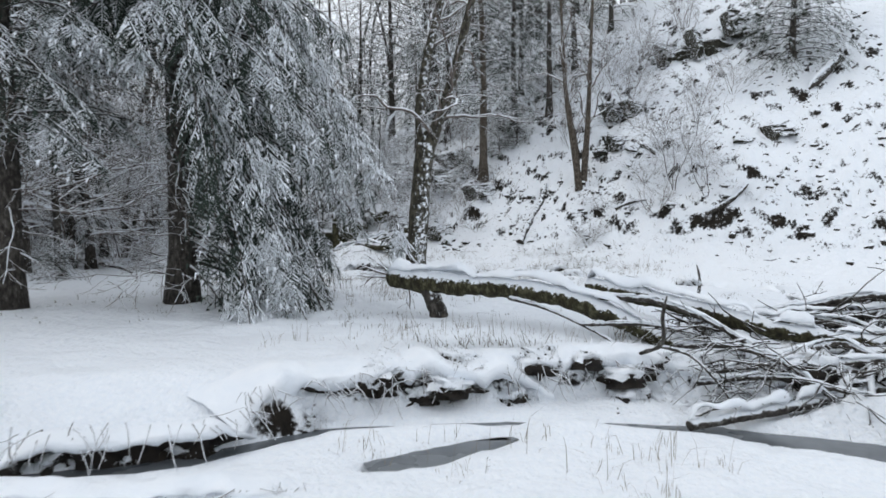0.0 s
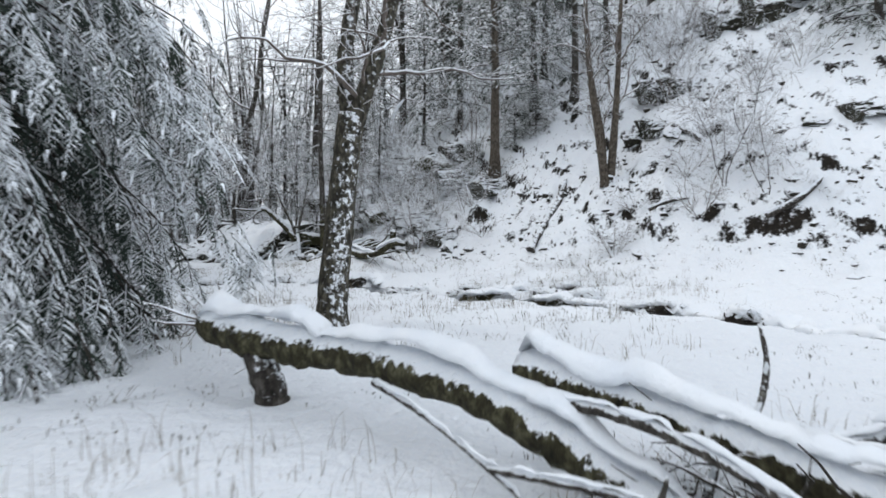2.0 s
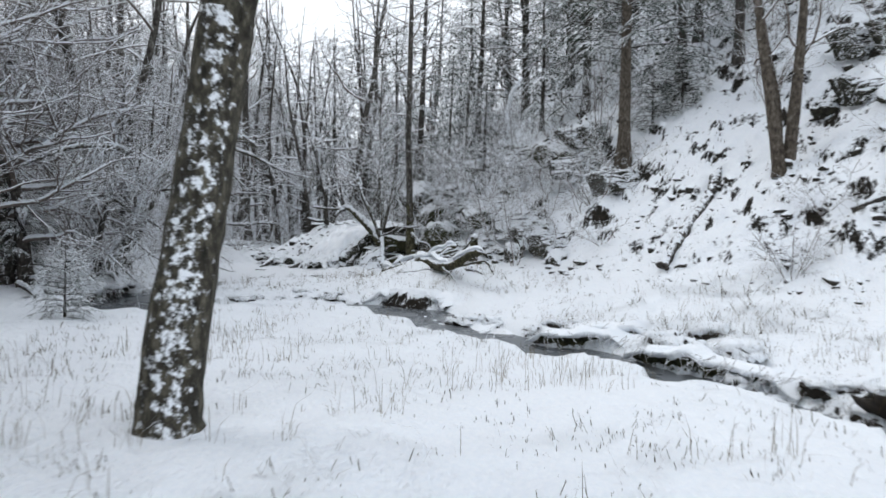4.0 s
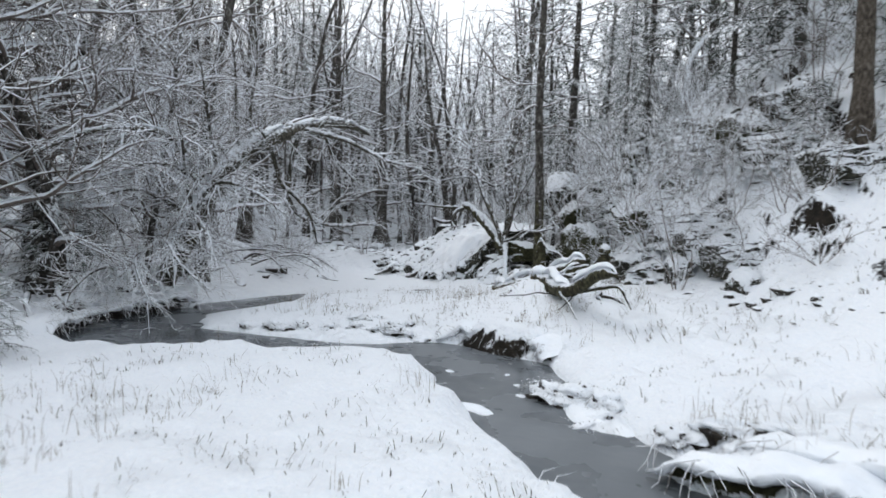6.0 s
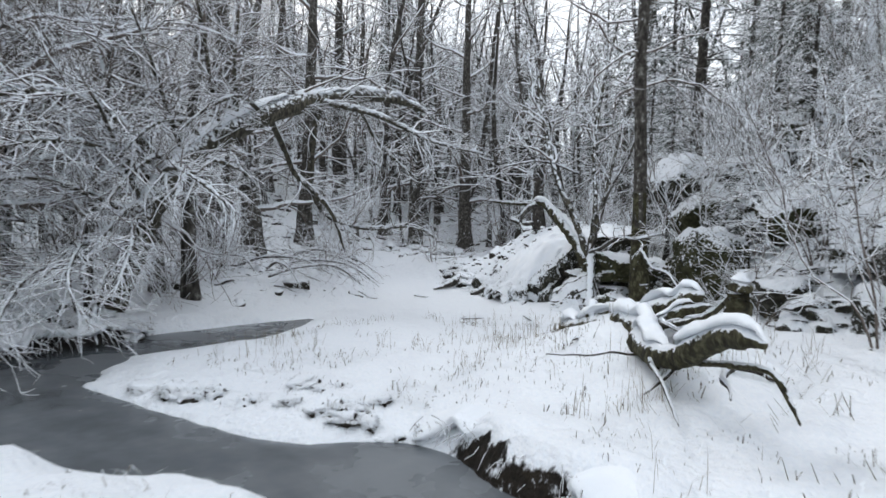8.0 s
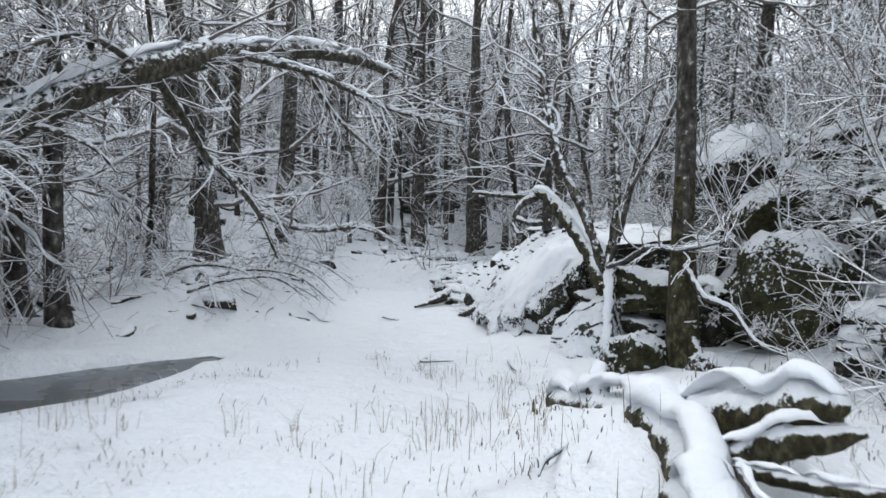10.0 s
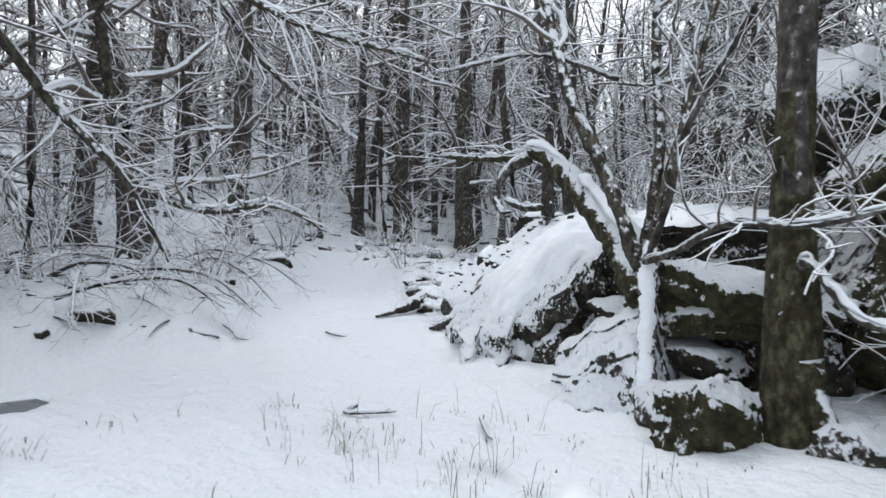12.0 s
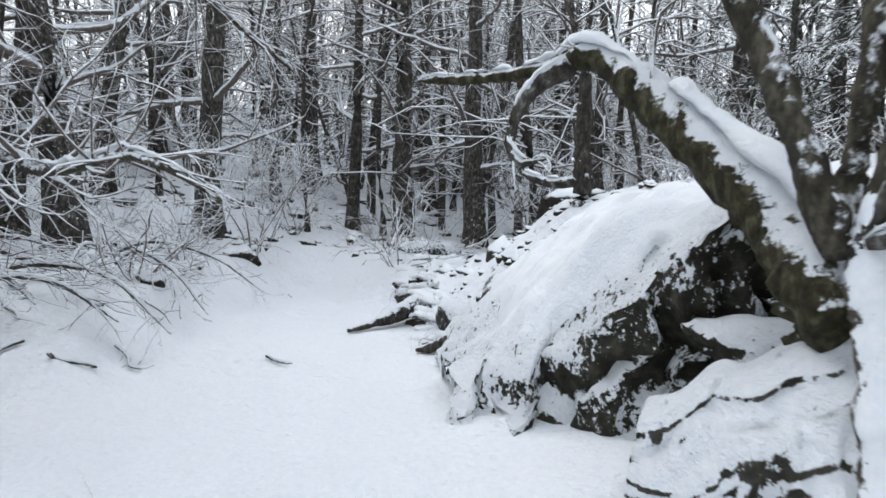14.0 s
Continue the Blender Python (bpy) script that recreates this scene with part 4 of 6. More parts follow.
for pts in ([(-9.0, 21.3, 2.75), (-8.6, 20.7, 3.0), (-8.3, 20.2, 2.85), (-8.1, 19.7, 2.4)], [(-9.1, 22.3, 3.3), (-8.6, 21.6, 3.45), (-8.35, 21.0, 3.2), (-8.2, 20.5, 2.8)],
            [(-8.95, 20.9, 2.5), (-8.5, 20.3, 2.45), (-8.2, 19.8, 2.1), (-8.0, 19.4, 1.6)], [(-8.9, 20.4, 1.9), (-8.5, 19.9, 1.7), (-8.2, 19.5, 1.3), (-8.0, 19.2, .9)],
            [(-8.85, 20.3, 1.8), (-8.5, 19.9, 2.4), (-8.0, 19.5, 2.9), (-7.6, 19.1, 3.3)], [(-8.9, 20.9, 2.5), (-8.6, 20.5, 3.2), (-8.2, 20.1, 3.8), (-7.8, 19.7, 4.3)],
            [(-9.0, 21.5, 2.9), (-8.75, 21.2, 3.7), (-8.4, 20.9, 4.4), (-8.0, 20.5, 5.0)], [(-8.95, 20.6, 2.2), (-9.1, 19.9, 3.0), (-9.2, 19.2, 3.7), (-9.4, 18.5, 4.3)],
            [(-9.05, 21.8, 3.05), (-8.8, 21.6, 3.9), (-8.5, 21.5, 4.7), (-8.2, 21.2, 5.4)], [(-8.8, 20.25, 1.6), (-8.5, 19.6, 1.9), (-8.3, 18.8, 2.1), (-8.2, 18.0, 1.9)],
            [(-8.9, 20.5, 2.1), (-8.4, 19.7, 2.5), (-8.0, 18.8, 2.5), (-7.9, 17.9, 2.2)]):
    lean_limb("limb", pts, .04, .012, .03, 24)
lean_limb("stem", [(-9.6, 19.85, .1), (-9.35, 19.75, 1.2), (-9.0, 19.75, 2.3), (-8.85, 19.8, 3.1), (-8.8, 20.0, 5.0)], .075, .03, 0, 26, 2, .3, BARK)
for k in range(5):
    a = rg.uniform(-2.4, 1.2)
    q = (-9.55 + .25 * math.cos(a), 19.95 + .25 * math.sin(a))
    lean_limb("stem", [(*q, .1), (q[0] + .15 * math.cos(a), q[1] + .15 * math.sin(a), .8), (q[0] + .5 * math.cos(a), q[1] + .5 * math.sin(a), 1.9)], .025, .01, 0, 12, 2, .3, BARK)
part("crown", gc, TWIG_WHITE, lean_t, "fine hanging twigs white with snow")

# ---------------------------------------------------------------- rocks, birch and trunk at the foot of the spur
rb = np.random.RandomState(51)
etree = thing("tree", (-4.1, 25.35, .35), "straight grey tree with a mossy foot among snowy rocks", "tree", "spur trees")
gt, gc2 = Geo(), Geo()
p, rad = bough(rb, (0, 0, -.2), (-.03, .05, 1), 12, .16, .03, .5, .02, .03)
rad = np.interp(np.linspace(0, 12, len(p)), [0, .5, 1.0, 1.5, 12], [.16, .145, .125, .094, .035])
tube(gt, p[:5], rad[:5] * 1.03, 12, False, .08, rb)
part("trunk_foot", gt, BARK_MOSS, etree, "dark green mossy foot of the trunk")
gt = Geo()
tube(gt, p[3:], rad[3:], 12, False, .08, rb)
part("trunk", gt, BARK, etree)
for j in range(26):
    i = 7 + int(j * .6)
    az = 2.4 * j
    q, rq = bough(rb, p[i], (math.cos(az), math.sin(az), rb.uniform(.0, .5)), rb.uniform(1.0, 2.4), .022, .006, .16, .24, .0)
    tube(gc2, q, rq, 5, False)
    spray(gc2, rb, q, rq, 2, 9, .4, dict(DROOP, sub=3) if j < 5 else DROOP, .15)
part("crown", gc2, TWIG, etree)
limb_thing(etree, "limb", [(0, -.02, .95), (.12, -.2, .98), (.35, -.35, .78), (.62, -.45, .72), (.85, -.5, .5), (1.2, -.55, .42)], .026, .010, BARK, rb, .022, 8, 8)
for az, ln in ((-.3, .5), (2.6, .45)):
    c, s_ = math.cos(az) * ln, math.sin(az) * ln
    limb_thing(etree, "root", [(c * .1, s_ * .1, .5), (c * .35, s_ * .35, .2), (c * .75, s_ * .75, .06), (c * 1.2, s_ * 1.2, -.06)], .07, .035, BARK_MOSS, rb, 0, 5, 8, .2)

birch = thing("birch", (-4.98, 25.45, .2), "small birch arching over the rocks, coated in snow", "birch", "spur trees")
oB = np.array(birch.location)
gc3 = Geo()


def birch_limb(nm, pts, r0, r1, snow, count, mat, depth=2, first=.3):
    p, r = limb_thing(birch, nm, [np.array(q) - oB for q in pts], r0, r1, mat, rb, snow, 6, 10, .22)
    if count:
        spray(gc3, rb, p, r, depth, count, .4, dict(BARE, wobble=.36, seg=.11, lift=.0, thin=.0055, sub=2), first)


BIRCH = snowy("birch_bark_driven_snow", [(.3, (.03, .027, .022)), (.6, (.10, .09, .078)), (.8, (.26, .245, .23))], 14, (1, 1, .3), .30, .08, 1.5, 17, (.2, -.75, .35), .85, .8, .02)
birch_limb("trunk", [(-4.95, 25.42, .1), (-5.0, 25.5, .5), (-5.06, 25.6, .95), (-5.12, 25.68, 1.22), (-5.1, 25.7, 1.45)], .072, .05, 0, 0, BIRCH)
birch_limb("stem", [(-5.12, 25.69, 1.3), (-5.05, 25.72, 1.7), (-4.92, 25.78, 2.3), (-4.75, 25.85, 3.2)], .036, .015, .018, 12, BARK_DRIVEN)
birch_limb("limb", [(-5.16, 25.74, .98), (-5.3, 25.84, 1.14), (-5.45, 25.92, 1.3), (-5.66, 25.99, 1.48), (-5.94, 26.07, 1.69), (-6.22, 26.13, 1.92), (-6.42, 26.14, 2.03), (-6.62, 26.13, 2.03)], .135, .075, .075, 6, BARK_MOSS, 2, .5)
birch_limb("limb", [(-6.45, 26.14, 2.03), (-6.7, 26.12, 2.01), (-7.1, 26.1, 2.02), (-7.55, 26.03, 2.06)], .045, .02, .04, 8, BARK_MOSS, 2, .4)
birch_limb("limb", [(-6.5, 26.1, 2.0), (-6.7, 26.04, 1.88), (-6.76, 25.99, 1.7), (-6.68, 25.96, 1.55), (-6.5, 25.96, 1.56)], .05, .014, .025, 5, BARK, 1, .4)
birch_limb("stem", [(-5.2, 25.7, 1.2), (-5.3, 25.62, 1.55), (-5.42, 25.55, 1.88), (-5.62, 25.45, 2.36), (-5.95, 25.5, 3.3), (-6.4, 25.7, 5.0)], .052, .015, .02, 16, BARK_DRIVEN)
birch_limb("stem", [(-5.25, 25.82, 1.2), (-5.2, 25.9, 2.0), (-5.35, 26.05, 2.8), (-5.4, 26.3, 3.8), (-5.2, 26.5, 5.2)], .04, .015, .02, 16, BARK_DRIVEN)
birch_limb("stem", [(-5.14, 25.66, 1.2), (-5.02, 25.7, 1.6), (-4.92, 25.75, 2.1), (-4.6, 25.8, 2.7), (-4.3, 25.8, 3.4)], .03, .012, .03, 14, BARK)
birch_limb("limb", [(-5.1, 25.62, 1.25), (-4.75, 25.4, 1.35), (-4.4, 25.2, 1.5), (-3.95, 24.95, 1.5), (-3.5, 24.8, 1.6)], .022, .01, .02, 16, BARK)
birch_limb("limb", [(-5.6, 26.0, 2.5), (-6.1, 25.7, 2.7), (-6.7, 25.3, 2.6)], .02, .009, .02, 14, BARK)
part("crown", gc3, TWIG_WHITE, birch, "fine twigs furred with snow")

# leaning rock slab of the spur: snowy back, dark broken edge
gs = Geo()
toe, ridge, rear = [np.array(q) for q in ((-7.35, 26.15, .36), (-8.75, 27.2, .1))], [np.array(q) for q in ((-5.75, 26.35, 1.42), (-7.55, 27.85, 1.38))], [np.array(q) for q in ((-4.9, 27.3, 1.55), (-6.7, 28.9, 1.6))]
NU, NV = 80, 56


def slab_point(i, j):
    u, v = i / (NU - 1), j / (NV - 1)
    a, b, c = (q[0] + (q[1] - q[0]) * u for q in (toe, ridge, rear))
    w = v / .68
    p = a + (b - a) * w if w < 1 else b + (c - b) * (v - .68) / .32
    q = Vector(p)
    k = (.10 * noise.noise(q * 1.3) + .07 * noise.noise(q * 3.1)) * min(1, .3 + 3 * u) + .035 * noise.noise(q * 7.0)
    edge, low = max(0, 1 - u / .16), max(0, 1 - w / .3)
    m = noise.noise(q * 4.2 + Vector((9, 0, 0))) + .8 * noise.noise(q * 9.5)
    k = k + .10 * low * m
    p = p + (ridge[1] - ridge[0]) * (.07 * edge * m + .05 * edge * noise.noise(q * 2.0))
    return p + np.array((.4 * k, -.5 * k, k + (.12 * min(1, 4 * u) - .2 * max(0, 1 - 5 * u)) * math.sin(min(1, w) * 3.14)))


top = np.array([[slab_point(i, j) for j in range(NV)] for i in range(NU)])
gs.add(top.reshape(-1, 3), [(i * NV + j, (i + 1) * NV + j, (i + 1) * NV + j + 1, i * NV + j + 1) for i in range(NU - 1) for j in range(NV - 1)])
for line, inset in ((top[0], np.array((-.55, .42, 0))), (top[:, 0][::-1], np.array((.35, .25, 0)))):
    rows = []
    for k in range(26):
        f = k / 25
        row = line.copy()
        row[:, 2] = line[:, 2] + (-.25 - line[:, 2]) * f
        lean_w = np.linspace(0, 1, len(line))[:, None] if inset[0] < 0 else np.ones((len(line), 1))
        row += (inset * lean_w + np.array((.28, -.34, 0)) * (1 - lean_w)) * f ** .7 * .8
        rugged = 1.0 if inset[0] < 0 else .35
        row += rugged * np.array([.2 * f ** .4 * np.array(noise.noise_vector(Vector(q) * 2.4)) + .10 * min(1, 6 * f) * np.array(noise.noise_vector(Vector(q) * 6)) + .05 * min(1, 6 * f) * np.array(noise.noise_vector(Vector(q) * 15)) for q in row])
        rows.append(row)
    n = len(line)
    gs.add(np.array(rows).reshape(-1, 3), [(k * n + j, k * n + j + 1, (k + 1) * n + j + 1, (k + 1) * n + j) for k in range(25) for j in range(n - 1)])
slab = solid("rock_slab", gs, ROCK, (0, 0, 0), "leaning rock slab deep in snow with a dark mossy broken edge", "rock", "snow-capped boulders")
gs = Geo()
cover = []
for i in range(NU):
    for j in range(NV):
        u, w = i / (NU - 1), j / (NV - 1) / .68
        q = Vector(top[i, j])
        m = .5 * noise.noise(q * 3.3) + .35 * noise.noise(q * 8.0)
        lie = float(smooth(.16, .42, w + .22 * m) * smooth(.02, .16, u + .09 * m))
        cover.append(top[i, j] + np.array((.1, -.2, .9)) * (-.06 + .12 * lie + .02 * noise.noise(q * 1.7)))
gs.add(cover, [(i * NV + j, (i + 1) * NV + j, (i + 1) * NV + j + 1, i * NV + j + 1) for i in range(NU - 1) for j in range(NV - 1)])
part("snow_cover", gs, SNOW, slab, "smooth deep snow on the slab's back")

for place, size, turn, rough in (
        ((-5.6, 26.3, .80), (.34, .22, .13), 20, .2), ((-4.86, 25.92, .62), (.34, .24, .12), -24, .2), ((-5.62, 25.3, .1), (.24, .08, .07), -10, .25),
        ((-3.5, 26.4, .9), (.68, .7, .72), 10, .3), ((-4.05, 27.5, 1.85), (.62, .55, .52), -20, .3),
        ((-3.75, 25.3, .42), (.26, .24, .22), 0, .3), ((-4.85, 28.1, 2.5), (.6, .55, .5), 15, .3), ((-3.1, 24.75, .4), (.4, .34, .26), 25, .3),
        ((-2.2, 25.3, .85), (.42, .46, .3), 10, .32), ((-1.0, 24.55, .75), (.3, .3, .42), 0, .3), ((-.3, 24.4, 1.15), (.36, .34, .36), 40, .3),
        ((.15, 23.5, .72), (.36, .42, .3), 30, .3), ((-1.0, 25.7, 1.65), (.55, .45, .32), 25, .32), ((-.5, 27.7, 3.5), (1.3, .8, .6), 25, .3),
        ((-2.5, 26.6, 1.85), (.6, .45, .4), 20, .3), ((-1.6, 27.2, 2.55), (.5, .45, .36), 35, .3), ((-3.0, 28.6, 3.25), (.6, .5, .42), 5, .3),
        ((-9.4, 28.0, .2), (.6, .2, .24), -30, .3), ((-8.75, 27.6, .2), (.42, .2, .22), -28, .3), ((-10.5, 28.6, .16), (.6, .2, .2), -28, .3), ((-11.4, 29.05, .15), (.4, .2, .16), -20, .3)):
    boulder(rb, place, size, "dark mossy rock capped with fresh snow", turn, rough, MOSS_ROCK if place[1] > 26 and place[0] > -4.5 else None)
boulder(rb, (-4.42, 25.24, .42), (.28, .27, .34), "dark green mossy boulder speckled with snow", 10, .38, MOSS_ROCK, detail=4)
boulder(rb, (-4.6, 25.92, 1.0), (.62, .36, .25), "overhanging mossy rock with a thick snow top", -14, .5, MOSS_ROCK, detail=4)
boulder(rb, (-4.85, 25.62, .3), (.4, .3, .24), "low rock buried in snow behind the birch", -20, .3)
boulder(rb, (-4.5, 26.3, .75), (.55, .4, .5), "dark mossy rock capped with fresh snow", 0, .3)


def ledge_block(rg, left, right, front, label, base=0.0, deep=1.0, mat=None):
    """A rock in sloping layers: snow lies on each layer, the broken risers stay dark."""
    a, b, f = np.array(left), np.array(right), unit(np.array((*front, 0.0)))
    nu, nv = (26, 44) if base else (54, 84)
    steps = np.array([(-.6, .9), (-.3, 1.05), (-.06, 1.03), (.0, .98), (.0, .95), (.05, .88), (.15, .70), (.15, .665), (.20, .59), (.30, .36), (.3, .325), (.35, .23), (.42, .04), (.42, -.3)])
    s = np.linspace(0, len(steps) - 1, nv)
    prof = np.stack([np.interp(s, np.arange(len(steps)), steps[:, k]) for k in (0, 1)], 1)
    verts = []
    for i in range(-9, nu + 12):
        u = min(nu - 1, max(0, i)) / (nu - 1)
        o = a + (b - a) * u
        drop, end = max(0, -i) / 9, max(0, i - nu + 1) / 12
        for d, h in prof:
            q = Vector((u * 2.6 + o[0], d * 3 + o[1], h * 2.0)) if base else Vector((u * 2.6, d * 3, h * 2.0))
            wob = .05 * noise.noise(q * 1.3) + .035 * noise.noise(q * 3.1) + .016 * noise.noise(q * 8.0)
            z = base + (o[2] - base) * (h + .10 * noise.noise(Vector((u * 4 + base, 3.3, round(h * 3)))))
            z = z + (base - .2 - z) * (drop + end)
            verts.append(o + f * (d * deep * (1 - .5 * min(1, drop * 1.2)) + wob * (1.3 if not base else 2.4)) + np.array((.05 * drop + .2 * end + wob * .4, .35 * end, z + wob * .5 - o[2])))
    g = Geo()
    g.add(verts, [(i * nv + j, i * nv + j + 1, (i + 1) * nv + j + 1, (i + 1) * nv + j) for i in range(nu + 20) for j in range(nv - 1)])
    return solid("layered_rock", g, mat or ROCK_SNOWY, (0, 0, 0), label, "rock", "snow-capped boulders")


ledge_block(rb, (-5.80, 25.66, .6), (-5.1, 25.7, .97), (.42, -.9), "pale layered rock under snow with dark cracks between layers")
LEDGES = [(-1.0, 25.45, 1.5, .62, 8), (-2.45, 26.75, 1.4, .6, -6), (-.45, 24.75, 1.2, .5, 14), (-2.3, 25.6, 1.2, .5, 0), (-3.5, 27.5, 1.3, 1.05, -8), (.1, 24.0, .9, .4, 20),
          (.35, 26.1, 1.5, .6, 12), (-1.2, 27.4, 1.5, .7, 4), (1.5, 24.5, 1.0, .4, 20), (-1.55, 24.75, .9, .4, -4), (-.1, 27.3, 1.3, .6, 10), (-2.3, 28.6, 1.6, .8, 0)]
for x, y, wide, tall, turn in LEDGES:
    c, s_ = math.cos(radians(turn)) * wide / 2, math.sin(radians(turn)) * wide / 2
    b = gz(x, y) - .1
    ledge_block(rb, (x - c, y - s_, b + tall * rb.uniform(.75, 1)), (x + c, y + s_, b + tall * rb.uniform(.85, 1.15)), (s_ / wide * 2 + .1, -c), "broken rock ledge under snow with dark hollows beneath", b, .9, ROCK)
for x, y, wide, tall, turn in [(9.75, 24.5, 1.6, .9, 25), (10.9, 24.1, 1.5, .8, 15), (8.7, 25.2, 1.2, .7, 25), (6.3, 24.2, .9, .5, 50), (6.9, 23.7, .8, .45, 45), (5.9, 22.3, .8, .35, 40), (10.3, 20.0, 1.0, .28, 12)]:
    c, s_ = math.cos(radians(turn)) * wide / 2, math.sin(radians(turn)) * wide / 2
    b = gz(x, y) - .1
    ledge_block(rb, (x - c, y - s_, b + tall), (x + c, y + s_, b + tall * rb.uniform(.8, 1.1)), (s_ / wide * 2, -c), "dark rock ledge jutting from the snowy slope", b, .7, ROCK)
for pts, r0, lab, sn in (([(12.9, 21.65), (12.5, 21.45), (12.0, 21.2), (11.6, 21.0)], .16, "old trunk lying down the slope under snow", .1), ([(7.3, 18.3), (7.7, 18.25), (8.1, 18.3), (8.6, 18.6)], .07, "dark dead bough at the foot of the saplings", .04),
                         ([(6.35, 22.0), (6.5, 21.6), (6.7, 21.3), (6.8, 21.15)], .1, "dark dead bough half sunk in the snowy slope", 0), ([(5.2, 19.9), (5.7, 19.75), (6.1, 19.7)], .05, "dark dead bough half sunk in the snowy slope", .03)):
    fallen_branch("fallen_branch", [(x, y, gz(x, y) + .08) for x, y in pts], r0, r0 * .6, lab, sn, rb, 0, BARK_DARK)
for pts, r0, r1 in (([(-10.15, 27.22, .1), (-10.2, 27.55, .14), (-10.25, 27.9, .2), (-10.3, 28.3, .32)], .02, .13), ([(-9.02, 27.22, .1), (-8.85, 27.25, .15), (-8.6, 27.35, .26)], .02, .10)):
    fallen_branch("exposed_root", pts, r0, r1, "dark pointed root at the edge of the frozen stream", 0, rb, 0, BARK_DARK)
boulder(rb, (1.05, 27.4, 3.9), (.7, .6, .75), "dark rock under snowy conifer boughs on the slope", 10, .3)
boulder(rb, (.3, 27.6, 4.0), (.8, .6, .5), "dark rock under snowy conifer boughs on the slope", 30, .3)
for x, y, s in ((9.9, 24.6, .9), (10.8, 24.2, .7), (9.2, 24.9, .6), (6.3, 21.8, .35), (5.4, 22.6, .4), (9.2, 20.2, .35)):
    boulder(rb, at(x, y), (s, s * .8, s * .55), "dark ledge of rock showing through snow", 20, .32)

stubk = thing("dead_snag", at(-8.6, 28.9, -.1), "short broken snag on the snowy spur", "snag", "fallen wood")
limb_thing(stubk, "trunk", [(0, 0, 0), (.02, 0, .3), (-.02, .02, .75), (0, .03, 1.5)], .1, .05, BARK_DARK, rb, 0, 5, 8)
limb_thing(stubk, "branch", [(.1, 0, .3), (-.3, -.1, .28), (-.65, -.15, .38)], .06, .04, BARK, rb, .05, 5, 7)
snag2 = thing("dead_snag", at(-2.7, 31.2, -.1), "pale bent dead snag among the conifers", "snag", "fallen wood")
limb_thing(snag2, "trunk", [(0, 0, 0), (.02, 0, .8), (.1, .02, 1.5), (.5, .03, 2.1)], .12, .06, BIRCH, rb, .06, 5, 8)
gul = thing("fallen_branch", (0, 0, 0), "dark dead bough half sunk in the snowy slope", "branch", "fallen wood")
pts = [(2.45, 20.95), (2.68, 21.4), (2.95, 21.85), (3.3, 22.3), (3.55, 22.8)]
limb_thing(gul, "stem", [(x, y, gz(x, y) + .05) for x, y in pts], .13, .10, BARK_DARK, rb, 0, 6, 8, .25)

for x, y, a, ln in ((-10.4, 23.5, 20, .5), (-9.9, 24.25, -30, .45), (-9.9, 25.1, 10, .5), (-9.75, 24.7, 60, .35), (-10.9, 24.4, 0, .6), (-11.2, 25.6, 30, .5), (-11.8, 26.3, -20, .6), (-9.3, 26.1, 15, .4),
                    (-12.3, 24.9, 40, .7), (-6.6, 24.6, 35, .3), (-5.6, 24.75, -20, .35)):
    c, s_ = math.cos(radians(a)) * ln, math.sin(radians(a)) * ln
    pts = [(x + c * k + .05 * rb.randn(), y + s_ * k + .05 * rb.randn(), gz(x + c * k, y + s_ * k) + .03) for k in (-.5, -.1, .25, .5)]
    fallen_branch("stick", pts, .016, .008, "short dark stick lying on the snow", .01, rb, 2)
for x, y, a, ln in ((-11.6, 24.2, 15, 2.6), (-12.6, 25.4, -20, 2.8), (-13.1, 26.6, 30, 2.4), (-12.0, 23.3, -5, 2.2), (-14.2, 24.4, 50, 2.4), (-13.6, 22.2, 10, 2.6), (-15.4, 27.5, -30, 2.6), (-11.0, 24.9, 25, 2.4), (-10.8, 23.7, -15, 2.2), (-11.9, 25.9, 5, 2.4), (-10.6, 24.3, 60, 1.8), (-12.9, 24.2, -40, 2.4)):
    c, s_ = math.cos(radians(a)) * ln, math.sin(radians(a)) * ln
    pts = [(x + c * k, y + s_ * k, gz(x + c * k, y + s_ * k) + h) for k, h in ((-.5, .1), (-.2, .3), (.2, .38), (.5, .22))]
    fallen_branch("fallen_branch", pts, .03, .012, "low twiggy bough fallen across the wood floor", .02, rb, 20, None, TWIG_WHITE)

for pts in ([(-9.5, 18.2, .4), (-9.1, 18.0, .42), (-8.75, 17.85, .28), (-8.6, 17.8, .05)], [(-9.6, 19.2, .42), (-9.2, 18.9, .4), (-8.85, 18.75, .22), (-8.7, 18.6, .02)],
            [(-9.0, 17.5, .4), (-8.5, 17.25, .36), (-8.0, 17.1, .2), (-7.7, 17.1, .0)], [(-9.4, 19.8, .4), (-8.95, 19.7, .4), (-8.7, 19.6, .22), (-8.55, 19.6, .02)]):
    fallen_branch("exposed_root", pts, .05, .025, "snow-covered root hanging over the undercut bank", .05, rb, 4, BARK_DARK)


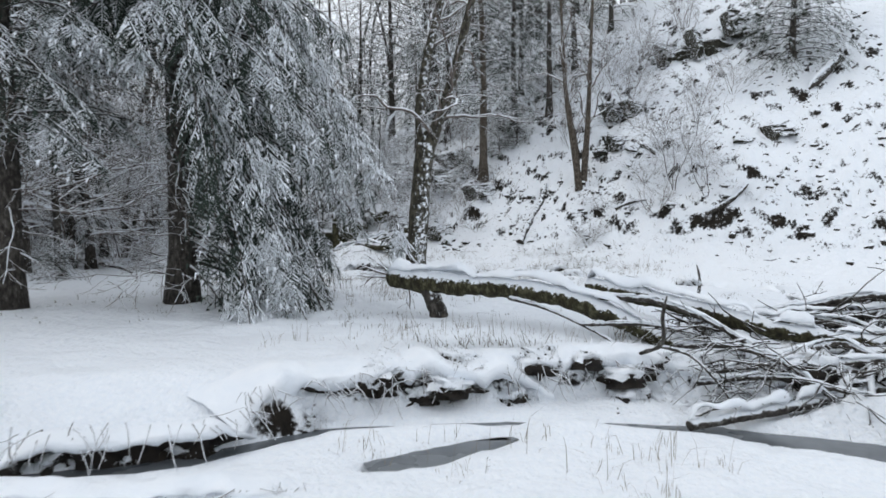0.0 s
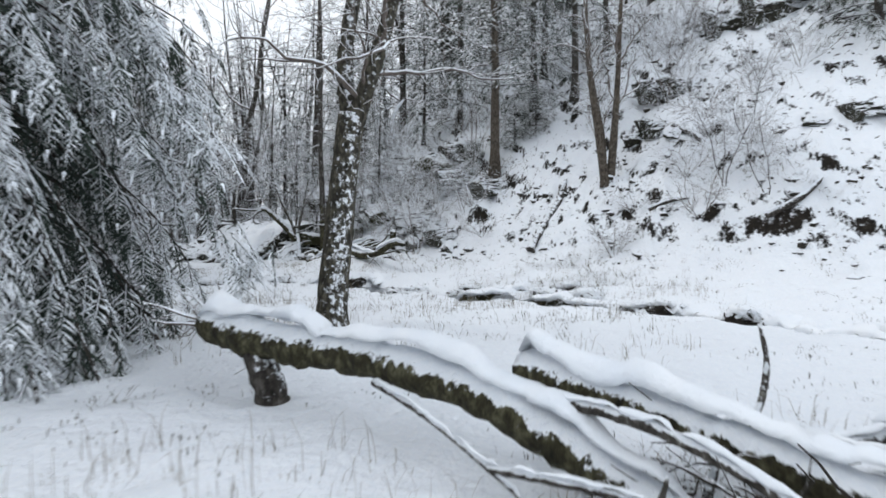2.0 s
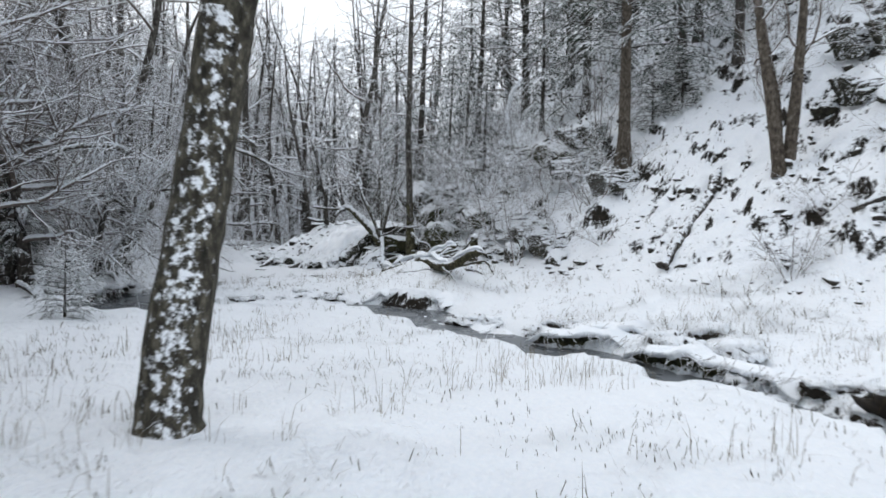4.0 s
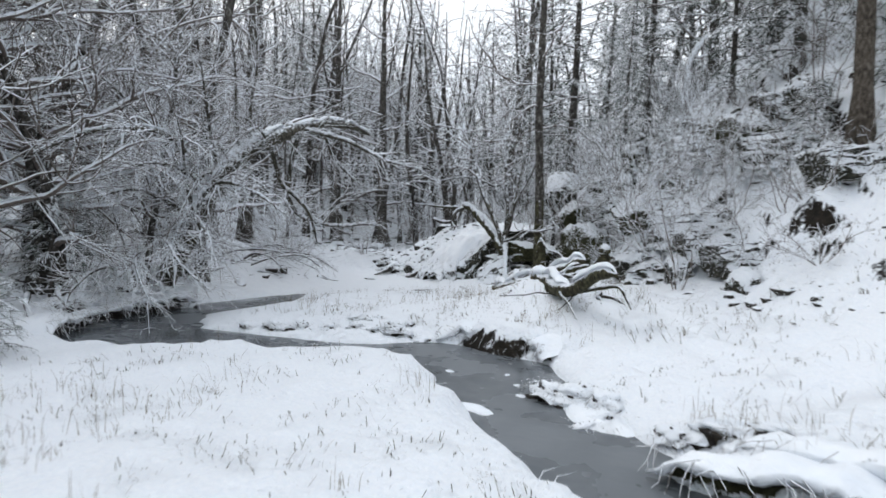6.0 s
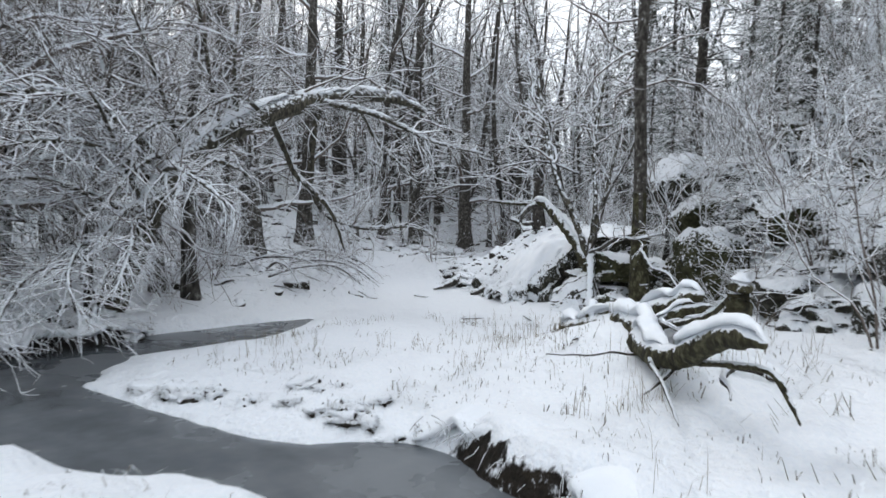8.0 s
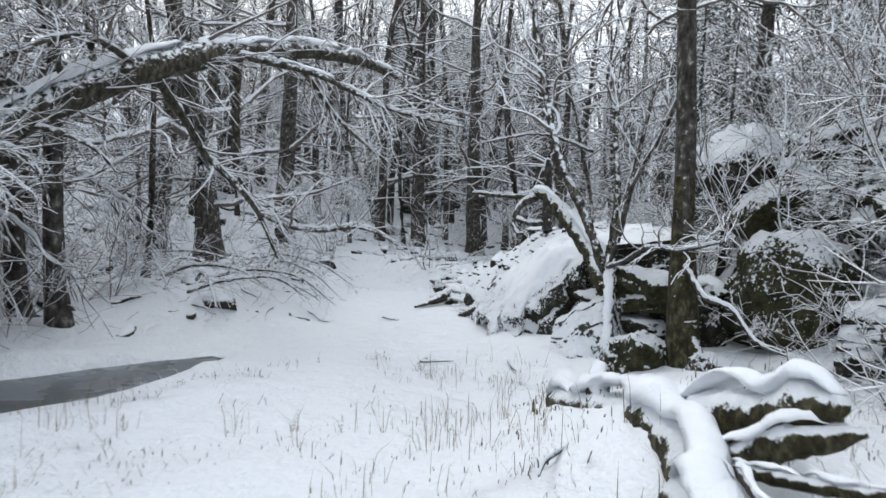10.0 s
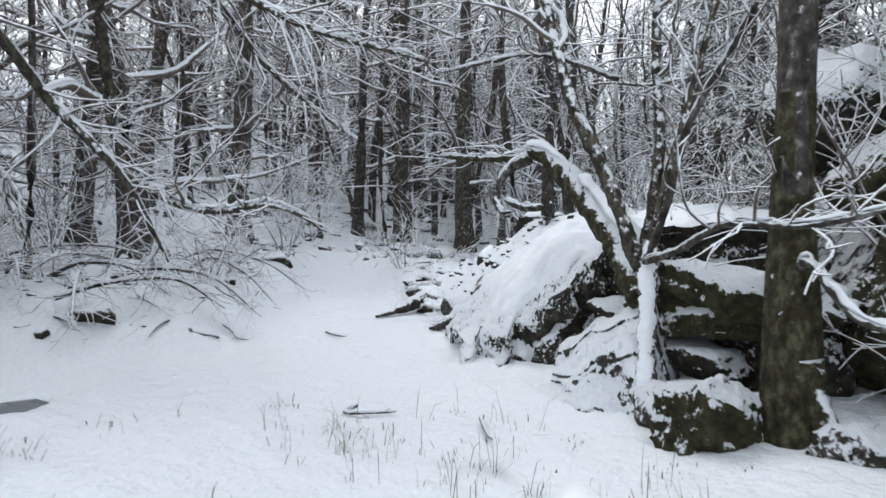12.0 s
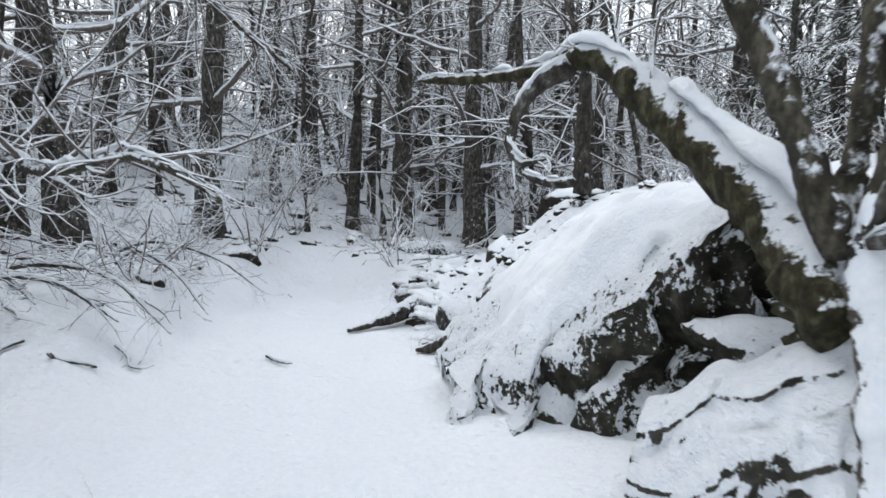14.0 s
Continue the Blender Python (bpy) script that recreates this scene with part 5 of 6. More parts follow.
def snow_shelf(rg, x, y, rx, ry, turn, label, name="ice_shelf", category="ice", group="stream ice"):
    """A low, uneven plate of snow-covered ice at the water's edge."""
    g = Geo()
    n, m = 26, 6
    edge = 1 + .14 * rg.randn(n)
    edge = (edge + np.roll(edge, 1) + np.roll(edge, -1)) / 3
    verts = [(rx * edge[j] * (1 - i / m) ** .6 * math.cos(6.2832 * j / n), ry * edge[j] * (1 - i / m) ** .6 * math.sin(6.2832 * j / n), -.03 + .09 * (1 - (1 - i / m) ** 2.5)) for i in range(m) for j in range(n)]
    g.add(verts, [(i * n + j, i * n + (j + 1) % n, (i + 1) * n + (j + 1) % n, (i + 1) * n + j) for i in range(m - 1) for j in range(n)] + [tuple((m - 1) * n + j for j in range(n))])
    me = g.mesh(name)
    me.materials.append(SNOW)
    ob = new(name, me)
    ob.matrix_basis = pose(x, y, 0, 0, 0, turn) @ Matrix.Diagonal((1, 1, min(1, rx * 2.2), 1))
    return tagged(ob, label, category, group)


snow_shelf(rb, -.15, 18.2, .62, .26, -42, "flat snow-covered ice shelf at the foot of the bank")
snow_shelf(rb, -1.1, 17.75, .24, .1, -20, "small tongue of snow reaching into the water")
snow_shelf(rb, 3.0, 15.35, .5, .14, -40, "flat snow-covered ice shelf at the foot of the bank")
for x, y, s_ in ((-.98, 18.4, .05), (-1.2, 18.75, .04), (-1.05, 18.95, .035), (-1.5, 19.1, .03), (-2.1, 18.85, .05)):
    snow_shelf(rb, x, y, s_ * 1.5, s_, 30 * s_ * 100, "small fleck of floating ice", "ice_fleck")



def undercut(rg, pts, tall, back, covered, label, mat=None, side=1):
    """A length of undercut bank: a hollow face, its default earth blackened as shade, below an uneven, sagging lip of
    snow. side: which hand of the line the water lies on.
    """
    p = curve_points([(x, y, 0) for x, y in pts], 12)
    run = np.concatenate([[0], np.cumsum(np.linalg.norm(np.diff(p, axis=0), axis=1))])
    even = np.linspace(0, run[-1], int(run[-1] / .035) + 2)
    p = np.stack([np.interp(even, run, p[:, k]) for k in range(3)], 1)
    t = np.gradient(p, axis=0)
    t /= np.linalg.norm(t, axis=1)[:, None]
    out = np.stack([t[:, 1], -t[:, 0], 0 * t[:, 0]], 1) * side
    face, lip = Geo(), Geo()
    off = rg.rand() * 90
    nf, verts_f, verts_l = 11, [], []
    for i, (q, o, a) in enumerate(zip(p, out, even)):
        ends = min(1, 6 * min(i, len(p) - 1 - i) / len(p))

        def wave(f, k=0.0):
            return noise.noise(Vector((a * f + off, k, off * .3)))
        up = gz(*(q - o * back)[:2])
        h = min(tall * (.85 + .35 * wave(1.7) + .14 * wave(5.1)), max(.24, up + .05 + .05 * wave(3.1, 6))) * (.35 + .65 * ends)
        drape = float(np.clip(covered + .85 * wave(2.3, 4) + .5 * wave(6.7, 7) + (1 - ends) * .7, 0, 1))
        swing = .09 * wave(1.9, 9) + .05 * wave(5.7, 2)
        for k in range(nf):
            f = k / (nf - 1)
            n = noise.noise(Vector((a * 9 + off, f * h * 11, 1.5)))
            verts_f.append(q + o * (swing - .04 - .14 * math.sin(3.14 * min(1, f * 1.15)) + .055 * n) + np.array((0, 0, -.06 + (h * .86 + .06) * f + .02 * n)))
        low = h * (.66 - .62 * drape) + .025 * wave(14, 3)
        for k, (d, z) in enumerate(((-.10, low + .03), (.0, low), (.035 + .03 * drape, low * .6 + h * .4), (.04, low * .25 + h * .75), (.01, h * .95), (-.05, h), (-.12, h + .02), (-.6 * back, h * .5 + up * .5 + .03), (-back, up - .04))):
            n = noise.noise(Vector((a * 6 + off, k * .7, 8.2)))
            verts_l.append(q + o * (d + swing + .03 * n) + np.array((0, 0, max(z, -.03) + .02 * n)))
    for g, v, m in ((face, verts_f, nf), (lip, verts_l, 9)):
        g.add(v, [(i * m + j, (i + 1) * m + j, (i + 1) * m + j + 1, i * m + j + 1) for i in range(len(p) - 1) for j in range(m - 1)])
    bank = thing("undercut_bank", (0, 0, 0), label, "bank", "undercut banks")
    part("earth_face", face, mat or EARTH_SHADED, bank)
    part("snow_lip", lip, SNOW, bank)
    roots = Geo()
    for _ in range(int(run[-1] * 26)):
        i = rg.randint(len(p))
        r, w = bough(rg, p[i] + out[i] * .03 + (0, 0, tall * rg.uniform(.45, .8)), out[i] * rg.uniform(.2, .8) + t[i] * rg.uniform(-.8, .8) + (0, 0, rg.uniform(-1.0, .1)), rg.uniform(.08, .3), .006, .003, .06, .2, -.12)
        tube(roots, r, w, 3, False)
    tagged(part("root_fringe", roots, TWIG, bank), kind="stuff")
    return bank


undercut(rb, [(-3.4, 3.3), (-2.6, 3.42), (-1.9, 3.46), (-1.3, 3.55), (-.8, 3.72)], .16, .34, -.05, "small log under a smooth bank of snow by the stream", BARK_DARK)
undercut(rb, [(-2.75, 3.98), (-2.35, 4.06), (-2.0, 4.1), (-1.7, 4.18), (-1.45, 4.36), (-1.36, 4.6)], .46, .5, -.35, "undercut earth bank, blackened as shade, below a lip of snow")
undercut(rb, [(-1.5, 4.6), (-1.36, 4.8), (-1.0, 5.06), (-.6, 5.22), (0.0, 5.4), (.45, 5.48), (.95, 5.55)], .5, .6, -.25, "undercut earth bank, blackened as shade, below a lip of snow")
undercut(rb, [(.8, 5.56), (1.2, 5.68), (1.6, 5.74), (2.0, 5.66), (2.3, 5.54), (2.75, 5.44)], .5, .6, -.2, "undercut earth bank, blackened as shade, below a lip of snow")
undercut(rb, [(2.6, 5.46), (3.2, 5.4), (4.0, 5.33), (5.0, 5.25)], .5, .5, -.45, "undercut earth bank blackened as shade under the tangle of boughs")
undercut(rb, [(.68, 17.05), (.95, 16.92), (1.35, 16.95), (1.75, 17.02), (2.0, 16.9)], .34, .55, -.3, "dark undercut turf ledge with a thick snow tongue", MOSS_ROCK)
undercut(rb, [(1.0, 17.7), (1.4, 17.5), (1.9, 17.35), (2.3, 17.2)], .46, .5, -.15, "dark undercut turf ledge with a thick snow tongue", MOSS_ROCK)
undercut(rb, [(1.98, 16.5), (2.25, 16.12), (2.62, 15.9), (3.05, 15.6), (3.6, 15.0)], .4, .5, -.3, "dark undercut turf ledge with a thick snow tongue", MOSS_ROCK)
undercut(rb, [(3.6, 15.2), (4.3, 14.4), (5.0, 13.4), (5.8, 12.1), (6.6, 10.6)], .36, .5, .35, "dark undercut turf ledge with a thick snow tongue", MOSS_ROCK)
undercut(rb, [(-3.2, 20.2), (-2.9, 20.3), (-2.5, 20.28), (-2.1, 20.2), (-1.7, 20.08), (-1.35, 19.8)], .34, .5, .22, "undercut tip of the snowy point, blackened as shade")
undercut(rb, [(-6.9, 16.75), (-7.5, 17.35), (-8.0, 18.1), (-8.4, 18.9), (-8.55, 19.7), (-8.8, 20.4)], .4, .6, -.15, "undercut bank below the leaning tree, blackened as shade")

# ---------------------------------------------------------------- saplings and shrubs
rs = np.random.RandomState(61)
FINE = dict(BARE, thin=.006, wobble=.2, lift=.03, fork=8, ratio=.55, seg=.16)
shrub(rs, at(6.85, 19.5), "slender birch sapling furred with snow on the slope", 3.4, 3, .25, TWIG_WHITE, FINE, 32)
shrub(rs, at(7.5, 18.75), "leaning birch sapling furred with snow on the slope", 2.5, 2, .55, TWIG_WHITE, FINE, 34)
shrub(rs, at(6.2, 19.2), "dense low brush of snowy twigs", 1.2, 9, .7, TWIG_WHITE, FINE, 9)
shrub(rs, at(4.3, 19.4), "low rounded brush of snowy twigs at the slope foot", 1.0, 9, .7, TWIG_WHITE, FINE, 9)
bush_kinds = [shrub(rs, at(-1.2, 26.4), "thicket of fine snowy twigs among the rocks", 2.0, 7, .5, TWIG_WHITE, FINE, 9),
              shrub(rs, at(.6, 24.6), "thicket of fine snowy twigs among the rocks", 1.5, 8, .7, TWIG_WHITE, FINE, 9),
              shrub(rs, at(-3.2, 27.6), "thicket of fine snowy twigs among the rocks", 2.8, 6, .4, TWIG_WHITE, FINE, 14)]
ARCH = dict(BARE, thin=.0055, wobble=.26, lift=-.05, fork=9, ratio=.55, seg=.14)
brush_kinds = [shrub(rs, at(-.6, 26.2), "low arching brush thick with snow among the rocks", 1.3, 11, 1.0, TWIG_WHITE, ARCH, 7),
               shrub(rs, at(-2.6, 25.7), "low arching brush thick with snow among the rocks", 1.0, 12, 1.3, TWIG_WHITE, ARCH, 7)]
clump = spruce(rs, at(-10.4, 18.6), "small drooping spruce buried in snow on the bank", 2.6, .05, 1.1, .15, .18, 6, 7, 6, .9, .2)
copy_thing(clump, pose(*at(-5.75, 15.55, -.1), 0, 0, 80) @ Matrix.Scale(.5, 4))
copy_thing(clump, pose(*at(-8.2, 13.9, -.1), 0, 0, 200) @ Matrix.Scale(.5, 4))
for x, y, s in ((2.2, 25.8, .7), (2.9, 25.9, .8), (.8, 26.2, .5), (-3.2, 26.9, .6)):
    copy_thing(clump, pose(*at(x, y, -.1), 0, 0, 70 * x) @ Matrix.Scale(s, 4))


def scatter(kinds, places, rg, lo=.85, hi=1.2, sink=0.0):
    for x, y in places:
        k = kinds[rg.randint(len(kinds))]
        copy_thing(k, pose(*at(x, y, -sink), rg.uniform(-2, 2), rg.uniform(-2, 2), rg.uniform(0, 360)) @ Matrix.Scale(rg.uniform(lo, hi), 4))


scatter(brush_kinds, [(-.2, 25.0), (-1.5, 25.5), (-2.6, 26.4), (-3.6, 27.3), (-1.9, 27.0), (-.9, 27.0), (.5, 25.9), (.9, 24.3), (1.6, 24.9), (-.1, 24.0), (-3.2, 28.4), (-2.0, 28.2), (-4.3, 27.9), (.2, 27.0), 
                      (1.2, 23.2), (-5.1, 27.2), (-3.4, 25.9), (-2.3, 24.9), (4.9, 20.3), (6.2, 20.4), (-4.9, 29.4), (-.6, 28.4), (-6.6, 29.2), (-7.6, 29.6)], rs, .7, 1.15)
scatter(brush_kinds, [(-12.2, 25.8), (-14.0, 26.9), (-11.6, 22.2), (-13.0, 21.0), (-17.8, 27.0), (-12.6, 29.6), (-16.8, 32.2), (-19.2, 30.8), (-15.6, 22.8), (-12.0, 33.0)], rs, .7, 1.2)
scatter(bush_kinds, [(-.3, 25.3), (-2.0, 25.9), (-1.8, 28.3), (.2, 28.6), (-4.4, 28.9), (-5.6, 28.3), (-2.8, 29.6), (-.6, 30.4), (7.4, 25.4), (8.3, 25.0), (6.6, 26.0), (9.4, 25.6), (7.8, 26.4),
                     (1.0, 26.5), (-3.9, 26.9), (-.9, 23.9), (-10.6, 21.3), (-11.2, 19.4), (-11.6, 22.6), (-12.4, 20.6), (-10.9, 17.2), (-12.2, 16.2),
                     (-13.4, 23.9), (-14.6, 28.2), (-17.4, 30.4), (-13.2, 33.6), (-8.4, 31.2), (-15.4, 21.7), (-14.3, 18.4),
                     (8.6, 22.2), (6.6, 23.6), (9.6, 22.0), (4.6, 23.9)], rs)

# ---------------------------------------------------------------- the woods around
rw = np.random.RandomState(71)
LIGHT = dict(BARE, thin=.0055, seg=.3, fork=4.2, ratio=.5, wobble=.2)
kinds_bare = [bare_tree(rw, at(-15.6, 25.75), "broad grey trunk with level snowy branches in the wood", 15, .29, BARK, TWIG, prm=dict(LIGHT, fork=2.2), first=.09, limbs=20, reach=.3, snow=True, rise=(-.1, .3)),
              bare_tree(rw, at(-22.6, 33.7), "tall woodland tree with a dark mossy trunk", 16, .29, BARK, TWIG, prm=dict(LIGHT, fork=2.2), first=.13, limbs=20, reach=.24, snow=True, rise=(-.1, .4)),
              bare_tree(rw, at(-9.85, 18.4), "slim dark tree with crooked snowy branches", 12, .14, BARK_DARK, TWIG, prm=dict(LIGHT, fork=5.4, seg=.24), first=.12, limbs=30, reach=.3, crook=.07, snow=True, rise=(-.1, .5)),
              bare_tree(rw, at(-13.4, 19.6), "grey tree thick with snowy twigs", 13, .19, BARK, TWIG, prm=dict(LIGHT, fork=5.6, seg=.26), first=.09, limbs=32, reach=.32, crook=.07, snow=True, rise=(-.15, .5)),
              bare_tree(rw, at(-17.2, 33.4), "thin straight young tree dusted with snow", 11, .085, BARK, TWIG, prm=LIGHT, first=.2, limbs=18, reach=.17),
              bare_tree(rw, at(-20, 28.4), "thin pole of a tree with few branches", 12, .07, BARK_DARK, TWIG, prm=LIGHT, first=.35, limbs=12, reach=.14)]
kinds_spruce = [spruce(rw, at(2.9, 27.0), "snow-laden spruce on the valley side", 10, .14, 2.0, .7, .56, 5, 6, 5, 1.6, .14, white=.62),
                spruce(rw, at(-.6, 31.5), "snow-laden spruce with a dark trunk", 12, .16, 2.1, 2.2, .62, 5, 6, 5, 1.6, .10, white=.62)]


FAR = dict(BARE, thin=.0085, seg=.4, fork=3.4, ratio=.55, wobble=.24, flat=.7)
kinds_far = [bare_tree(rw, at(-24, 36), "tall grey woodland tree lined with snow", 15, .22, BARK, TWIG, prm=dict(FAR, fork=2.2), first=.2, limbs=20, reach=.26, rise=(-.15, .4)),
             bare_tree(rw, at(-26, 31), "dark slender woodland tree lined with snow", 13, .14, BARK_DARK, TWIG_WHITE, prm=dict(FAR, fork=2.6), first=.14, limbs=24, reach=.3, crook=.07, rise=(-.15, .5)),
             bare_tree(rw, at(-22, 27), "young woodland tree white with snow", 10, .09, BARK, TWIG_WHITE, prm=FAR, first=.08, limbs=30, reach=.34, crook=.08, rise=(-.15, .5)),
             bare_tree(rw, at(-28, 38), "thin bare pole of a tree", 13, .07, BARK_DARK, TWIG, prm=FAR, first=.3, limbs=12, reach=.15)]


def woods(n, xlo, xhi, ylo, yhi, gap, clear, rg):
    out = []
    for _ in range(n * 12):
        x, y = rg.uniform(xlo, xhi), rg.uniform(ylo, yhi)
        if clear(x, y) and all((x - a) ** 2 + (y - b) ** 2 > gap * gap for a, b in out):
            out.append((x, y))
            if len(out) == n:
                break
    return out


def in_left_wood(x, y):
    if (x > -10.2 and y < 31) or (x > -16.5 and 26 < y < 33):
        return False
    if -14.5 < x < -10 and 21 < y < 26:
        return False
    fz = min(np.hypot(x - a, y - b) for a, b, _ in FROZEN)
    return fz > 1.7


spots = woods(16, -18, -10.4, 15, 30, 1.9, in_left_wood, rw) + woods(8, -18, -9, 30, 36, 2.0, in_left_wood, rw)
scatter([kinds_bare[k] for k in (2, 3, 3, 4, 5)], [q for q in spots if q[1] < 23 and not (q[0] > -12 and q[1] > 18.8)], rw, .8, 1.2)
scatter([kinds_bare[k] for k in (1, 4, 4, 5)], [q for q in spots if q[1] >= 23], rw, .7, 1.0)
scatter(kinds_bare[4:], [(-17.7, 32.95), (-23.6, 32.3), (-24.6, 29.8), (-13.2, 23.6)], rw, .95, 1.1)
scatter(kinds_bare[4:5], [(-10.47, 21.72), (-10.95, 21.35)], rw, 1.5, 1.75)
scatter(kinds_bare[1:2], [(-20.4, 36.5), (-17.4, 25.2), (-22.7, 29.2)], rw, .8, .95)
scatter([kinds_far[k] for k in (0, 1, 1, 2, 2, 2)], woods(28, -34, -18, 12, 34, 1.9, in_left_wood, rw) + woods(44, -40, -9, 34, 60, 2.0, in_left_wood, rw), rw, .8, 1.2)
scatter(kinds_far[:3], woods(34, -8, 8, 31, 54, 1.7, lambda x, y: True, rw), rw, .7, 1.1)
scatter(kinds_spruce, [(3.4, 29), (5.6, 28.2), (1.5, 32.5), (-2.6, 34), (4.4, 34), (-5.5, 37), (7.6, 30.2), (-1.2, 38), (2.6, 39), (-7.2, 41), (9.4, 33), (6.6, 37), (0.2, 29.2), (4.2, 26.2), (-6.2, 31.6), (-4.2, 32.6), (-8.6, 35.5), (-12.6, 41), (-17.5, 39)], rw, .8, 1.2)
scatter(kinds_spruce[:1], [(-2.7, 27.9), (-1.2, 29.4), (-4.6, 30.4), (-5.2, 28.4), (-3.6, 29.0), (-6.4, 30.0)], rw, .35, .6)
scatter(kinds_bare[4:5], [(-8.9, 15.4)], rw, 1.1, 1.2)
scatter(kinds_spruce, [(-10.5, 9.5), (-12.5, 13.5), (-9.4, 6.2), (-13.5, 8.5), (-18, 15), (-17, 11), (-24, 22), (-27, 30), (-23, 40), (-16, 44)], rw, .85, 1.2)
scatter([kinds_far[1], kinds_far[2], kinds_bare[4]], [(-7.2, 11.2), (-9.6, 14.6), (-8.9, 10.2), (-11.4, 11.4), (-14.5, 12.5), (-12.2, 7.2), (-15.8, 9.6), (-11.2, 15.6), (-16.4, 14.2)], rw, .7, 1.1)
scatter(kinds_far, woods(18, 6, 26, 24, 44, 2.2, lambda x, y: y > 25.5 - .1 * x, rw), rw, .55, .85)
scatter(kinds_spruce[1:], woods(16, -40, -16, 36, 56, 3.0, in_left_wood, rw), rw, .8, 1.2)
scatter(kinds_far, [(-6, -6), (4, -9), (12, -4), (-14, -2), (16, 3), (0, -16), (-9, -14), (20, -12)], rw, .9, 1.2)

# far woods: too many and too small to count
gf, gs = Geo(), Geo()
for x, y in woods(330, -90, 30, 44, 105, 1.3, lambda x, y: True, rw) + woods(260, -85, -27, -5, 60, 1.3, lambda x, y: True, rw) + woods(80, -30, -11, 32, 50, 1.3, in_left_wood, rw):
    h = rw.uniform(8, 16)
    z = gz(x, y)
    p, r = bough(rw, (x, y, z - .2), (.1 * rw.randn(), .1 * rw.randn(), 1), h, rw.uniform(.05, .15), .02, h / 7, .09, .05)
    tube(gf, p, r, 5, False)
    for _ in range(20):
        i = rw.uniform(.12, .98) ** .8
        q = p[int(i * (len(p) - 1))] * (1 - i * (len(p) - 1) % 1) + p[min(len(p) - 1, int(i * (len(p) - 1)) + 1)] * (i * (len(p) - 1) % 1)
        az = rw.rand() * 6.28
        p2, r2 = bough(rw, q, (math.cos(az), math.sin(az), rw.uniform(-.2, .6)), rw.uniform(1.6, 4.2) * (1.2 - i), .032, .012, .8, .24, .0)
        tube(gs, p2, r2, 3, False)
        for w in range(1):
            j = rw.randint(1, len(p2))
            p3, r3 = bough(rw, p2[j], side_way(rw, unit(p2[j] - p2[j - 1]), .8), rw.uniform(.6, 1.5), .016, .01, .6, .25, .0)
            tube(gs, p3, r3, 3, False)
far = solid("far_woods", gf, BARK, (0, 0, 0), "distant leafless wood of dark trunks and snowy branches", "woods", kind="stuff")
part("branchwork", gs, TWIG_WHITE, far)
gu = Geo()
for x, y in woods(130, -46, -9, 26, 62, .9, lambda x, y: in_left_wood(x, y) and (y > 33 or x < -17), rw) + woods(120, -34, -16, 8, 30, .9, in_left_wood, rw) + woods(90, -8, 9, 31, 50, .8, lambda x, y: True, rw):
    z = gz(x, y)
    for _ in range(9):
        az = rw.rand() * 6.28
        p, r = bough(rw, (x, y, z - .1), (.7 * math.cos(az), .7 * math.sin(az), 1), rw.uniform(.8, 2.4), .012, .006, .4, .18, -.02)
        tube(gu, p, r, 3, False)
        spray(gu, rw, p, r, 1, 5, .5, dict(BARE, thin=.007, seg=.35), .2)
part("undergrowth", gu, TWIG_WHITE, far)

# ---------------------------------------------------------------- tussocks and grass
rt = np.random.RandomState(81)


def tussock(rg, size, blades=190):
    """A sedge clump on an undercut bank: wet earth core blackened as shade, arching blades, uneven snow on top."""
    core, cap, blade = Geo(), Geo(), Geo()
    off = rg.rand() * 40
    for g, rx, h, z0, wob in ((core, .80, .8, -.55, .7), (cap, .84, .46, .06, .5)):
        n, m = 28, 10
        verts = []
        for i in range(m + 1):
            for j in range(n):
                a, e = 6.2832 * j / n, 1.5 * i / m
                c = Vector((math.cos(a) * math.cos(e), math.sin(a) * math.cos(e), math.sin(e)))
                k = 1 + wob * (noise.noise(c * 1.6 + Vector((off, 0, wob))) + .7 * noise.noise(c * 3.7 + Vector((0, off, wob))) + .5 * noise.noise(c * 8 + Vector((off, off, 0))))
                verts.append((rx * c.x * k, rx * c.y * k, z0 + h * c.z * k - (.16 * (1 - c.z) * abs(noise.noise(c * 4 + Vector((off, off, 0)))) * 3 if g is cap else 0)))
        g.add(np.array(verts) * size, [(i * n + j, i * n + (j + 1) % n, (i + 1) * n + (j + 1) % n, (i + 1) * n + j) for i in range(m) for j in range(n)] + [tuple(m * n + j for j in range(n))])
    for _ in range(blades):
        az, out, up = rg.rand() * 6.28, rg.uniform(.55, 1.2), rg.uniform(.12, .55)
        d, s = np.array((math.cos(az), math.sin(az), 0)), np.array((-math.sin(az), math.cos(az), 0)) * rg.uniform(.003, .009)
        skew = np.array((-math.sin(az), math.cos(az), 0)) * rg.uniform(-.8, .8)
        a, b, c, e = d * .3 + (0, 0, .05), d * out * .75 + (0, 0, up) + skew * .4, d * out + (0, 0, up * .4) + skew * .8, d * out * 1.04 + (0, 0, rg.uniform(-.75, .1)) + skew
        blade.add(np.array([a - s, a + s, b - s, b + s, c - s * .7, c + s * .7, e]) * size, [(0, 1, 3, 2), (2, 3, 5, 4), (4, 5, 6)])
    ob = thing("tussock", (0, 0, -5), "dark sedge tussock with a cap of snow on the bank", "tussock", "bank tussocks")
    part("core", core, EARTH_SHADED, ob)
    part("snow_cap", cap, SNOW, ob)
    part("sedge_fringe", blade, SEDGE, ob)
    return ob


clumps = [tussock(rt, .3) for _ in range(4)]


